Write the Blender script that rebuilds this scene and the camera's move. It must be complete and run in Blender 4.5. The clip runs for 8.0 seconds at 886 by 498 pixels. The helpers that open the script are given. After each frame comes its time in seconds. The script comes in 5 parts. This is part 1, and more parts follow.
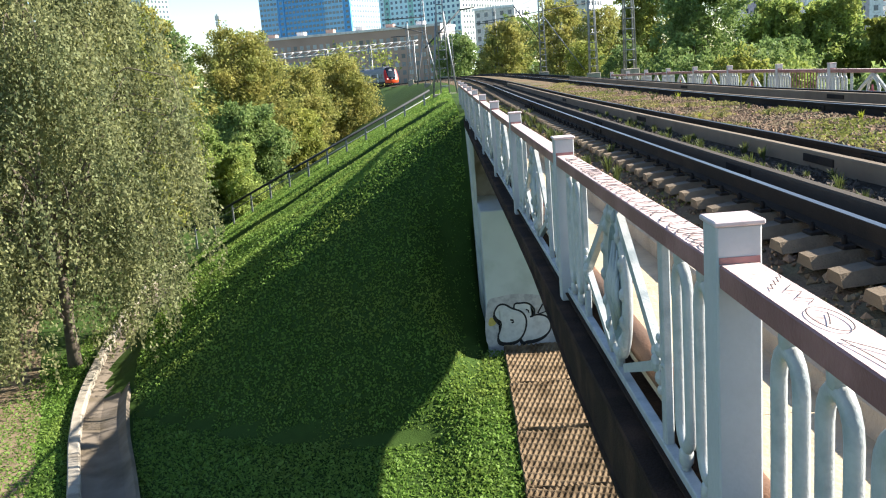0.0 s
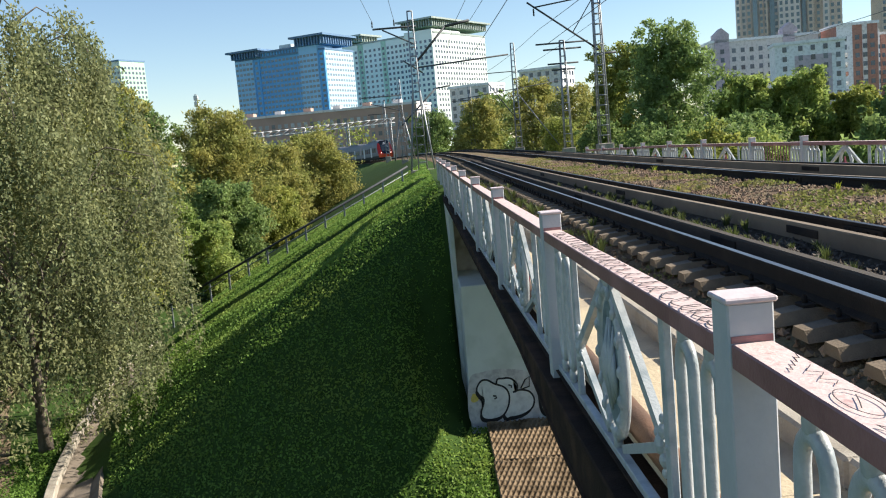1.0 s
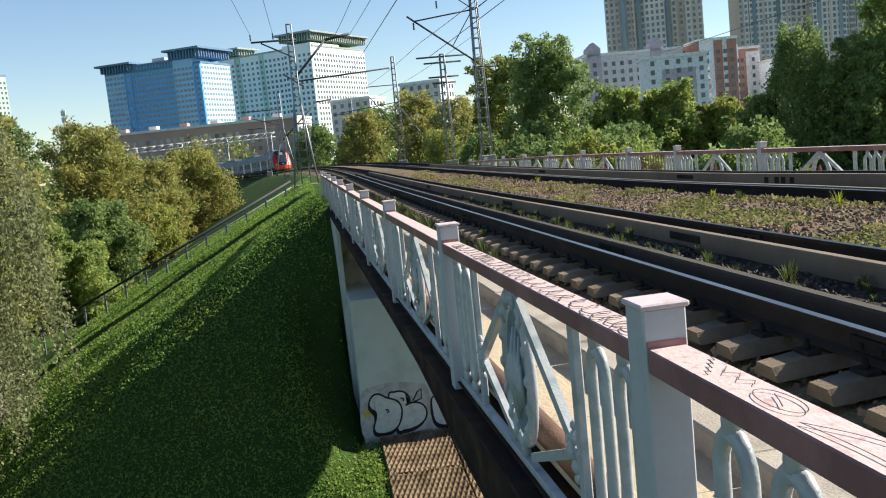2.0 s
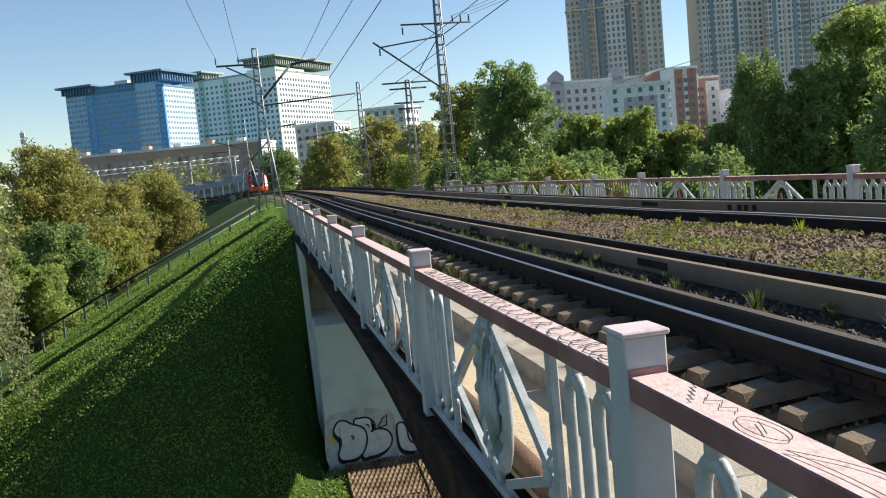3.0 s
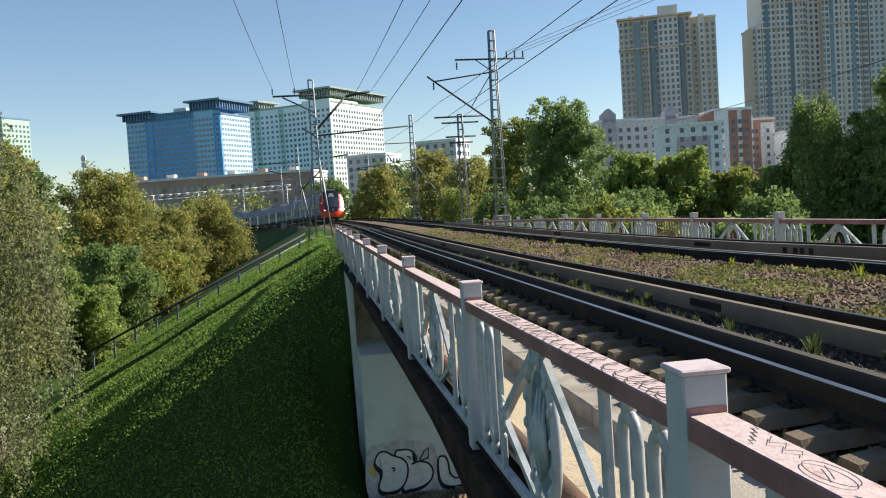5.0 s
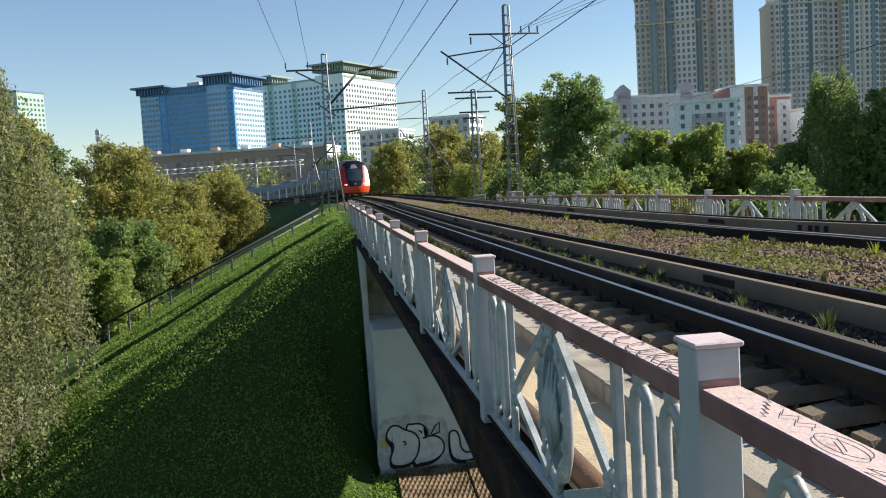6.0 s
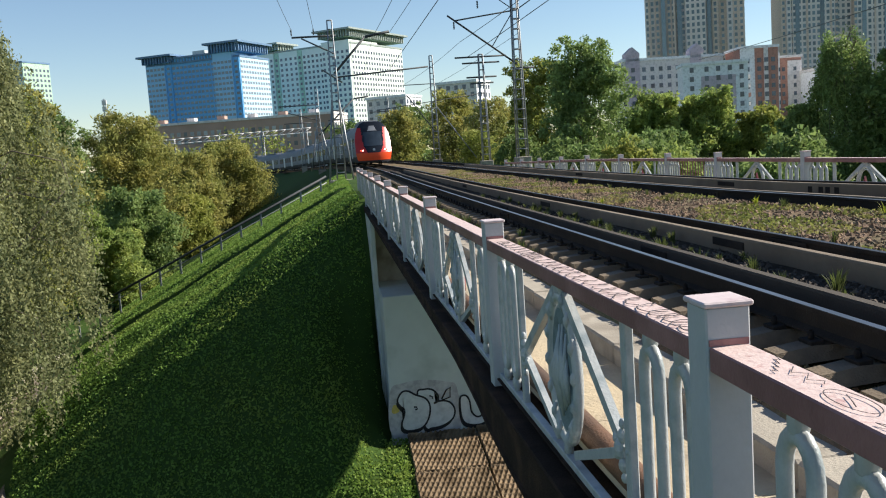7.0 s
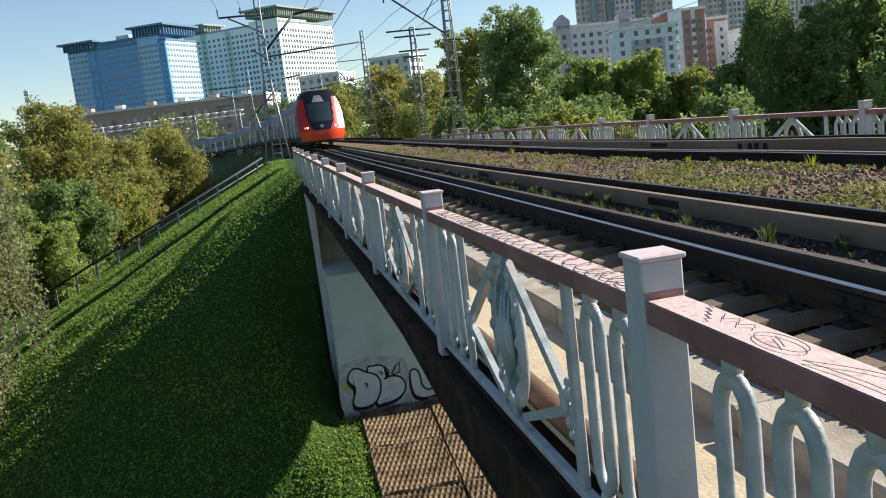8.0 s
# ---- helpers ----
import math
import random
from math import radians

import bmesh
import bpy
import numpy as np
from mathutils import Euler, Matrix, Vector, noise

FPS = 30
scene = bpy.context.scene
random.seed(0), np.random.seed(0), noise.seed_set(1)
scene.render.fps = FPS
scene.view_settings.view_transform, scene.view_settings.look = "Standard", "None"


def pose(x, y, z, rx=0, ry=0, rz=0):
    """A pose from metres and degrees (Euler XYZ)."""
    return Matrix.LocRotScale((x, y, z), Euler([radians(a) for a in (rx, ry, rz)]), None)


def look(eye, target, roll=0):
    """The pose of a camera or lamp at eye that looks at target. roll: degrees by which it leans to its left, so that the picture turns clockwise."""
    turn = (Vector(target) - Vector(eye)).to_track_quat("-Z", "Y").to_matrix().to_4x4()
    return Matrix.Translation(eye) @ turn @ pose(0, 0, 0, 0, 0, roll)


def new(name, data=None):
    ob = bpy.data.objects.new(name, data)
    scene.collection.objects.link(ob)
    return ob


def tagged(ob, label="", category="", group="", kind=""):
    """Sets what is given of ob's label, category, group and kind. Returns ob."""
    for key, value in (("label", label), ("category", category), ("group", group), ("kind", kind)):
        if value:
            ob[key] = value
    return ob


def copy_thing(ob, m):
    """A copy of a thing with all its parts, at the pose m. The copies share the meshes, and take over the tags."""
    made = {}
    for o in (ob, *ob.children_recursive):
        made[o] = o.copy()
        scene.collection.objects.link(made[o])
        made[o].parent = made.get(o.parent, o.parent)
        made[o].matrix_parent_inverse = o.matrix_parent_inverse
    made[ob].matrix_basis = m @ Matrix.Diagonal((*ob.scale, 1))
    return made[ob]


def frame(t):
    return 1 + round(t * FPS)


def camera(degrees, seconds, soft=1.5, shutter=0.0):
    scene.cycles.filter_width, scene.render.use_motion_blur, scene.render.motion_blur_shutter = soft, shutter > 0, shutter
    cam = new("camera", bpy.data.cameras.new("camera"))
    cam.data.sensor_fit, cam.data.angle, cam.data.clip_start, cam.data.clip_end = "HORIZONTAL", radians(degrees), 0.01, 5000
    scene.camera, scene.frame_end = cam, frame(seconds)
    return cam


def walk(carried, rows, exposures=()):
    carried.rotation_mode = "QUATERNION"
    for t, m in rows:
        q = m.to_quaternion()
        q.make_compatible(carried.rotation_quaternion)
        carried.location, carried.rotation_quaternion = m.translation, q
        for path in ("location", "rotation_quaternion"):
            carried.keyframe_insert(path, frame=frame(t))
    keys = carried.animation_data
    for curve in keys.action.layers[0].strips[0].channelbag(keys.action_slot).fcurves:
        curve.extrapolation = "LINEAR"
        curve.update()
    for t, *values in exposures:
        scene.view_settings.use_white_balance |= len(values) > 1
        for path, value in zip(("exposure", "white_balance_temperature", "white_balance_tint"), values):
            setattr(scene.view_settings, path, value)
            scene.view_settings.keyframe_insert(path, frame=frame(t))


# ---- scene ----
cam = camera(53.3, 8.0, soft=1.1)
PATH = [
    (0, (-0.941, -0.383, 1.949), (-0.96, 1.576, 1.549), -4.5),
    (0.5, (-1.04, -0.322, 1.954), (-1.025, 1.656, 1.663), -4.7),
    (1, (-1.015, -0.248, 1.956), (-0.971, 1.737, 1.718), -5.0),
    (1.5, (-1.052, -0.205, 1.93), (-0.901, 1.775, 1.692), -5.2),
    (2, (-1.126, -0.191, 1.965), (-0.821, 1.772, 1.732), -5.7),
    (3.5, (-1.206, -0.189, 1.984), (-0.811, 1.765, 1.83), -5.3),
    (4, (-1.222, -0.187, 1.981), (-0.862, 1.777, 1.861), -4.7),
    (4.5, (-1.235, -0.182, 1.975), (-0.916, 1.79, 1.877), -4.0),
    (6, (-1.244, -0.181, 1.952), (-0.982, 1.796, 1.799), -3.2),
    (6.5, (-1.251, -0.174, 1.942), (-1.006, 1.801, 1.741), -3.3),
    (7, (-1.249, -0.189, 1.938), (-1.012, 1.784, 1.711), -3.9),
    (7.5, (-1.237, -0.198, 1.918), (-0.993, 1.771, 1.667), -5.1),
    (8, (-1.239, -0.216, 1.916), (-0.881, 1.73, 1.621), -6.6),
]
EXPOSURES = [(0.0, 1.60), (0.5, 1.24), (1.0, 1.04), (1.5, 0.96), (2.0, 0.96), (3.5, 0.83), (4.5, 0.78), (6.0, 0.79), (7.0, 0.80), (8.0, 0.84)]
walk(cam, [(t, look(e, g, r)) for t, e, g, r in PATH], EXPOSURES)

# ---- light ----
SUN_TO = Vector((1.0, 0.13, 0.71)).normalized()
world = bpy.data.worlds.new("sky_world")
scene.world = world
world.use_nodes = True
_wn = world.node_tree.nodes
_sky = _wn.new("ShaderNodeTexSky")
_sky.sky_type = "NISHITA"
_sky.sun_disc = False
_sky.sun_elevation = math.asin(SUN_TO.z)
_sky.sun_rotation = math.atan2(SUN_TO.x, SUN_TO.y)
_sky.air_density, _sky.dust_density, _sky.ozone_density = 1.0, 0.0, 2.6
world.node_tree.links.new(_sky.outputs[0], _wn["Background"].inputs[0])
_wn["Background"].inputs[1].default_value = 0.077
sun = new("sun", bpy.data.lights.new("sun", "SUN"))
sun.data.energy, sun.data.angle, sun.data.color = 5.0, radians(0.53), (1.0, 0.93, 0.82)
sun.matrix_world = look(SUN_TO * 100, (0, 0, 0))


# ---- materials ----
def material(name, color, rough=0.7, metal=0.0, var=0.15, scale=8.0, bump=0.2, fine=60.0, second=None, mix_scale=1.2,
             mix_at=0.55, spec=0.4, obj_var=0.0, isl_var=0.0, sheen=0.0, transl=0.0):
    """Principled surface with colour variation at two scales, an optional second stain colour and fine relief."""
    m = bpy.data.materials.new(name)
    m.use_nodes = True
    nt = m.node_tree
    N, L = nt.nodes, nt.links
    bs = N["Principled BSDF"]
    bs.inputs["Roughness"].default_value, bs.inputs["Metallic"].default_value = rough, metal
    bs.inputs["Specular IOR Level"].default_value = spec
    tc = N.new("ShaderNodeTexCoord")
    n1 = N.new("ShaderNodeTexNoise")
    n1.inputs["Scale"].default_value, n1.inputs["Detail"].default_value = scale, 5.0
    n2 = N.new("ShaderNodeTexNoise")
    n2.inputs["Scale"].default_value, n2.inputs["Detail"].default_value = fine, 3.0
    n3 = N.new("ShaderNodeTexNoise")
    n3.inputs["Scale"].default_value, n3.inputs["Detail"].default_value = mix_scale, 6.0
    for n in (n1, n2, n3):
        L.new(tc.outputs["Object"], n.inputs["Vector"])
    base = N.new("ShaderNodeMix")
    base.data_type = "RGBA"
    base.inputs[6].default_value = (*color, 1)
    base.inputs[7].default_value = (*(second or [c * 0.75 for c in color]), 1)
    ramp = N.new("ShaderNodeMapRange")
    ramp.inputs[1].default_value, ramp.inputs[2].default_value = mix_at - 0.08, mix_at + 0.1
    L.new(n3.outputs[0], ramp.inputs[0])
    L.new(ramp.outputs[0], base.inputs[0])
    val = N.new("ShaderNodeMath")
    val.operation = "MULTIPLY_ADD"
    val.inputs[1].default_value, val.inputs[2].default_value = var * 2.0, 1.0 - var
    L.new(n1.outputs[0], val.inputs[0])
    val2 = N.new("ShaderNodeMath")
    val2.operation = "MULTIPLY_ADD"
    val2.inputs[1].default_value, val2.inputs[2].default_value = var, -var * 0.5
    L.new(n2.outputs[0], val2.inputs[0])
    add = N.new("ShaderNodeMath")
    L.new(val.outputs[0], add.inputs[0])
    L.new(val2.outputs[0], add.inputs[1])
    out = add
    if obj_var or isl_var:
        src = N.new("ShaderNodeObjectInfo").outputs["Random"] if obj_var else N.new("ShaderNodeNewGeometry").outputs["Random Per Island"]
        amt = obj_var or isl_var
        rv = N.new("ShaderNodeMath")
        rv.operation = "MULTIPLY_ADD"
        rv.inputs[1].default_value, rv.inputs[2].default_value = 2 * amt, -amt
        L.new(src, rv.inputs[0])
        out = N.new("ShaderNodeMath")
        L.new(add.outputs[0], out.inputs[0])
        L.new(rv.outputs[0], out.inputs[1])
    hs = N.new("ShaderNodeHueSaturation")
    L.new(out.outputs[0], hs.inputs["Value"])
    L.new(base.outputs[2], hs.inputs["Color"])
    L.new(hs.outputs[0], bs.inputs["Base Color"])
    if bump:
        bp = N.new("ShaderNodeBump")
        bp.inputs["Strength"].default_value, bp.inputs["Distance"].default_value = bump, 0.02
        L.new(n2.outputs[0], bp.inputs["Height"])
        L.new(bp.outputs[0], bs.inputs["Normal"])
    if transl:
        tr = N.new("ShaderNodeBsdfTranslucent")
        L.new(hs.outputs[0], tr.inputs[0])
        mx = N.new("ShaderNodeMixShader")
        mx.inputs[0].default_value = transl
        L.new(bs.outputs[0], mx.inputs[1])
        L.new(tr.outputs[0], mx.inputs[2])
        L.new(mx.outputs[0], N["Material Output"].inputs[0])
    return m


def glow(name, color, strength):
    m = bpy.data.materials.new(name)
    m.use_nodes = True
    bs = m.node_tree.nodes["Principled BSDF"]
    bs.inputs["Base Color"].default_value = (*color, 1)
    bs.inputs["Emission Color"].default_value = (*color, 1)
    bs.inputs["Emission Strength"].default_value = strength
    return m


M_GRASS = material("grass_soil", (0.04, 0.075, 0.016), 0.95, var=0.3, scale=3.0, fine=25.0, bump=0.8, second=(0.04, 0.07, 0.014), mix_scale=0.35, spec=0.1)
M_BLADE = material("clover_leaf", (0.17, 0.285, 0.055), 0.6, var=0.25, scale=0.7, bump=0.0, second=(0.23, 0.32, 0.065), mix_scale=0.3, isl_var=0.22, transl=0.45, spec=0.2)
M_DIRT = material("dirt_path", (0.22, 0.165, 0.11), 0.95, var=0.3, scale=2.5, bump=0.6, second=(0.15, 0.115, 0.07), spec=0.1)
M_CONC = material("old_concrete", (0.36, 0.32, 0.26), 0.9, var=0.25, scale=4.0, bump=0.4, second=(0.22, 0.19, 0.15), mix_scale=1.6)
M_DRAIN = material("drain_concrete", (0.19, 0.155, 0.12), 0.9, var=0.25, scale=2.0, bump=0.5, second=(0.12, 0.095, 0.065), mix_scale=0.8)
M_WHITEWASH = material("whitewashed_concrete", (0.55, 0.575, 0.54), 0.85, var=0.12, scale=1.5, bump=0.2, second=(0.46, 0.49, 0.45), mix_scale=1.0, mix_at=0.6)
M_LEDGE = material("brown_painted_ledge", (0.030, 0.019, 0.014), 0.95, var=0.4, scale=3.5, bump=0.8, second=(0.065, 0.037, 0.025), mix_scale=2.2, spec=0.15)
M_WHITE = material("worn_white_paint", (0.455, 0.46, 0.46), 0.5, var=0.10, scale=6.0, bump=0.15, fine=40, second=(0.38, 0.42, 0.44), mix_scale=2.0, mix_at=0.6)
M_SILVER = material("cast_iron_silver_paint", (0.43, 0.45, 0.44), 0.38, var=0.16, scale=18.0, bump=0.2, fine=70, second=(0.25, 0.295, 0.305), mix_scale=5.0, mix_at=0.60)
M_SHIELD = material("dark_grey_teal_paint", (0.17, 0.225, 0.235), 0.5, var=0.25, scale=10, bump=0.3, second=(0.10, 0.14, 0.15), mix_scale=7)
# handrail reds: the sunlit top is toned into the paler one, sides darker
M_PINK = material("sunlit_faded_red_paint", (0.60, 0.465, 0.425), 0.55, var=0.2, scale=16.0, bump=0.2, second=(0.46, 0.29, 0.265), mix_scale=22.0, mix_at=0.62)
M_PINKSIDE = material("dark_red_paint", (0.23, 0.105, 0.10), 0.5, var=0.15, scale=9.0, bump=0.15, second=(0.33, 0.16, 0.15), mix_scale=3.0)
M_PLATE = material("dusty_walkway_plate", (0.47, 0.385, 0.255), 0.8, var=0.15, scale=5.0, bump=0.5, fine=30, second=(0.34, 0.28, 0.20))
M_BALLAST = material("brown_ballast", (0.165, 0.115, 0.075), 0.95, var=0.35, scale=16.0, bump=1.0, fine=45, second=(0.14, 0.13, 0.07), mix_scale=0.7, spec=0.1)
M_BALLASTDARK = material("oily_dark_ballast", (0.035, 0.028, 0.022), 0.95, var=0.4, scale=18, bump=1.0, fine=45, second=(0.06, 0.047, 0.034), mix_scale=2.0, spec=0.1)
M_STONEDARK = material("oily_dark_stone", (0.075, 0.06, 0.048), 0.9, var=0.3, scale=20, bump=0.3, isl_var=0.4)
M_STONE = material("ballast_stone", (0.21, 0.135, 0.085), 0.9, var=0.3, scale=20.0, bump=0.3, isl_var=0.45, second=(0.16, 0.13, 0.07), mix_scale=3)
M_SLEEPER = material("weathered_sleeper", (0.20, 0.15, 0.098), 0.9, var=0.25, scale=6.0, bump=0.4, second=(0.10, 0.08, 0.06), mix_scale=2.5, obj_var=0.15)
M_RAILTOP = material("polished_rail_head", (0.33, 0.32, 0.32), 0.34, metal=1.0, var=0.1, scale=10, bump=0.05)
M_RAILTOPDARK = material("dull_rail_head", (0.07, 0.075, 0.085), 0.45, metal=0.6, var=0.15, scale=10, bump=0.05)
M_RAILDARK = material("oily_rail_side", (0.016, 0.014, 0.013), 0.9, var=0.3, scale=10, bump=0.3, second=(0.035, 0.027, 0.021), spec=0.2)
M_RAILTAN = material("dusty_rail_web", (0.19, 0.15, 0.105), 0.85, var=0.15, scale=5, bump=0.2, second=(0.15, 0.115, 0.08), mix_scale=0.8)
M_RAILBROWN = material("grimy_brown_rail", (0.06, 0.048, 0.036), 0.9, var=0.25, scale=6, bump=0.3, second=(0.05, 0.04, 0.032), mix_scale=1.5)
M_GALV = material("grey_galvanised_steel", (0.28, 0.295, 0.305), 0.5, metal=0.4, var=0.15, scale=6, bump=0.1)
M_DARKSTEEL = material("dark_painted_steel", (0.06, 0.065, 0.07), 0.6, metal=0.2, var=0.2, bump=0.1)
M_WIRE = material("copper_wire", (0.05, 0.05, 0.05), 0.6, var=0.05, bump=0)
M_BARK = material("grey_bark", (0.16, 0.13, 0.10), 0.9, var=0.3, scale=12, bump=0.8, second=(0.09, 0.075, 0.06), mix_scale=3)


def leaf(name, a, b):
    return material(name, a, 0.55, var=0.3, scale=0.5, bump=0.0, second=b, mix_scale=0.45, mix_at=0.5, isl_var=0.32, transl=0.45, spec=0.15)


L_BIRCH = leaf("birch_leaf", (0.215, 0.24, 0.115), (0.275, 0.285, 0.13))
L_YELLOW = leaf("yellowing_leaf", (0.36, 0.335, 0.10), (0.27, 0.29, 0.085))
L_GREEN = leaf("green_leaf", (0.26, 0.345, 0.10), (0.34, 0.39, 0.105))
L_DARK = leaf("dark_green_leaf", (0.185, 0.265, 0.09), (0.25, 0.325, 0.105))
L_OLIVE = leaf("olive_leaf", (0.25, 0.29, 0.07), (0.32, 0.33, 0.08))


M_RUST = material("rusty_pipe", (0.15, 0.075, 0.04), 0.8, var=0.3, scale=7, bump=0.4, second=(0.08, 0.05, 0.035))


# ---- mesh helpers ----
def part(name, bm, mat, parent=None, label=""):
    """Links a bmesh as one mesh object under a thing or a part."""
    me = bpy.data.meshes.new(name)
    bm.to_mesh(me)
    bm.free()
    return part_of(name, me, mat, parent, label)


def part_of(name, me, mat, parent=None, label="", m=None):
    """Links an object on a mesh that may be shared."""
    if mat is not None and not me.materials:
        for one in (mat if isinstance(mat, (list, tuple)) else [mat]):
            me.materials.append(one)
    ob = new(name, me)
    if parent is not None:
        ob.parent = parent
    if m is not None:
        ob.matrix_basis = m
    if label:
        ob["label"] = label
    return ob


def thing(name, label, category, group="", at=None, kind=""):
    ob = new(name)
    ob.empty_display_size = 0.2
    if at is not None:
        ob.matrix_basis = at
    return tagged(ob, label, category, group, kind)


def box(bm, x0, x1, y0, y1, z0, z1, bevel=0.0, mat=0, m=None):
    vs = [bm.verts.new((x, y, z)) for z in (z0, z1) for y in (y0, y1) for x in (x0, x1)]
    fs = [bm.faces.new([vs[i] for i in q]) for q in ((0, 2, 3, 1), (4, 5, 7, 6), (0, 1, 5, 4), (2, 6, 7, 3), (0, 4, 6, 2), (1, 3, 7, 5))]
    for f in fs:
        f.material_index = mat
    if m is not None:
        bmesh.ops.transform(bm, matrix=m, verts=vs)
    if bevel:
        es = list({e for f in fs for e in f.edges})
        bmesh.ops.bevel(bm, geom=es, offset=bevel, segments=1, affect="EDGES", profile=0.5)


def box_mesh(name, x0, x1, y0, y1, z0, z1, bevel=0.0):
    bm = bmesh.new()
    box(bm, x0, x1, y0, y1, z0, z1, bevel)
    me = bpy.data.meshes.new(name)
    bm.to_mesh(me)
    bm.free()
    return me


def tube(bm, pts, radii, n=8, closed=False, caps=True, mat=0, side=None, flat=1.0):
    """A tube along points with a radius at each."""
    pts = [Vector(p) for p in pts]
    if not isinstance(radii, (list, tuple)):
        radii = [radii] * len(pts)
    rings = []
    k = len(pts)
    up = Vector((0.123, 0.456, 0.88)).normalized()
    for i, p in enumerate(pts):
        if closed:
            d = pts[(i + 1) % k] - pts[i - 1]
        else:
            d = pts[min(i + 1, k - 1)] - pts[max(i - 1, 0)]
        d.normalize()
        a = d.cross(up)
        if a.length < 0.05:
            a = d.cross(Vector((1, 0, 0)))
        a.normalize()
        if side is not None:
            a = Vector(side)
        b = d.cross(a) * flat
        rings.append([bm.verts.new(p + (a * math.cos(2 * math.pi * j / n) + b * math.sin(2 * math.pi * j / n)) * radii[i]) for j in range(n)])
    for i in range(k if closed else k - 1):
        r0, r1 = rings[i], rings[(i + 1) % k]
        for j in range(n):
            f = bm.faces.new((r0[j], r0[(j + 1) % n], r1[(j + 1) % n], r1[j]))
            f.smooth, f.material_index = True, mat
    if caps and not closed:
        bm.faces.new(rings[0][::-1]).material_index = mat
        bm.faces.new(rings[-1]).material_index = mat


def bar(bm, a, b, w, mat=0):
    """A square bar from a to b."""
    tube(bm, [a, b], w * 0.7071, 4, mat=mat)


def sweep(name, section, stations, mats, mat_of=None):
    """A mesh that carries a closed section (x, z) along stations (x, y, z); sections stay in the xz plane."""
    n = len(section)
    verts, faces, idx = [], [], []
    for sx, sy, sz in stations:
        verts += [(sx + px, sy, sz + pz) for px, pz in section]
    for i in range(len(stations) - 1):
        for j in range(n):
            a, b = i * n + j, i * n + (j + 1) % n
            faces.append((a, b, b + n, a + n))
            idx.append(mat_of[j] if mat_of else 0)
    faces += [tuple(range(n))[::-1], tuple(range((len(stations) - 1) * n, len(stations) * n))]
    idx += [0, 0]
    me = bpy.data.meshes.new(name)
    me.from_pydata(verts, [], faces)
    for one in mats:
        me.materials.append(one)
    me.polygons.foreach_set("material_index", idx)
    me.update()
    return me


# ---- the line of the railway ----
def glide(y, keys):
    """Smooth value at y from keys (y, value)."""
    if y <= keys[0][0]:
        return keys[0][1]
    for (a, va), (b, vb) in zip(keys, keys[1:]):
        if y <= b:
            k = (y - a) / (b - a)
            return va + (vb - va) * k
    return keys[-1][1]


C_KEYS = [(-60, 2.0), (-20, 2.6), (3, 2.80), (12, 2.79), (24, 2.80), (36, 2.86), (48, 2.98), (60, 3.05), (75, 3.05), (95, 2.95), (115, 2.35), (133, 1.5), (151, 0.0), (180, -3.6), (199, -7.4), (217, -11.9), (245, -20), (280, -32), (330, -52), (380, -75)]
Z_KEYS = [(-60, 0.64), (3, 0.66), (36, 0.66), (60, 0.68), (95, 0.66), (133, 0.56), (160, 0.2), (180, -0.15), (199, -0.6), (217, -1.1), (300, -1.8)]


def track_x(y):
    vals = [glide(y + o, C_KEYS) for o in (-6, -4, -2, 0, 2, 4, 6)]
    return sum(vals) / 7


def cant_z(y):
    """Rise of the outer rail over the inner one."""
    return glide(y, [(6, 0.10), (12, 0.09), (18, 0.065), (26, 0.05), (60, 0.06)])


def second_z(y):
    """Rise of the second track over the first."""
    return glide(y, [(8, 0.19), (12, 0.17), (16, 0.125), (22, 0.10), (37, 0.08), (60, 0.06)])


def bed_lift(u, y):
    """Rise of the ballast across both tracks."""
    c, d = cant_z(y), second_z(y)
    return glide(u, [(-0.76, 0.0), (0.76, c), (3.34, d), (4.86, d + c)])


def track_z(y):
    vals = [glide(y + o, Z_KEYS) for o in (-6, -4, -2, 0, 2, 4, 6)]
    return sum(vals) / 7


D_KEYS = [(2.0, 0.0), (7.3, -0.05), (12.3, -0.075), (17, -0.088), (22, -0.095), (30, -0.09), (52, -0.07)]


def deck_z(y):
    """Sag of the deck edge under the railing."""
    return glide(y, D_KEYS)


def settle(bm):
    for v in bm.verts:
        v.co.z += deck_z(v.co.y)
    return bm


YS = [-60 + 2.0 * i for i in range(90)] + [120 + 5.0 * i for i in range(45)]


# ---- ground ----
GROUND = -9.3


def top_z(y):
    return track_z(y) - 0.58


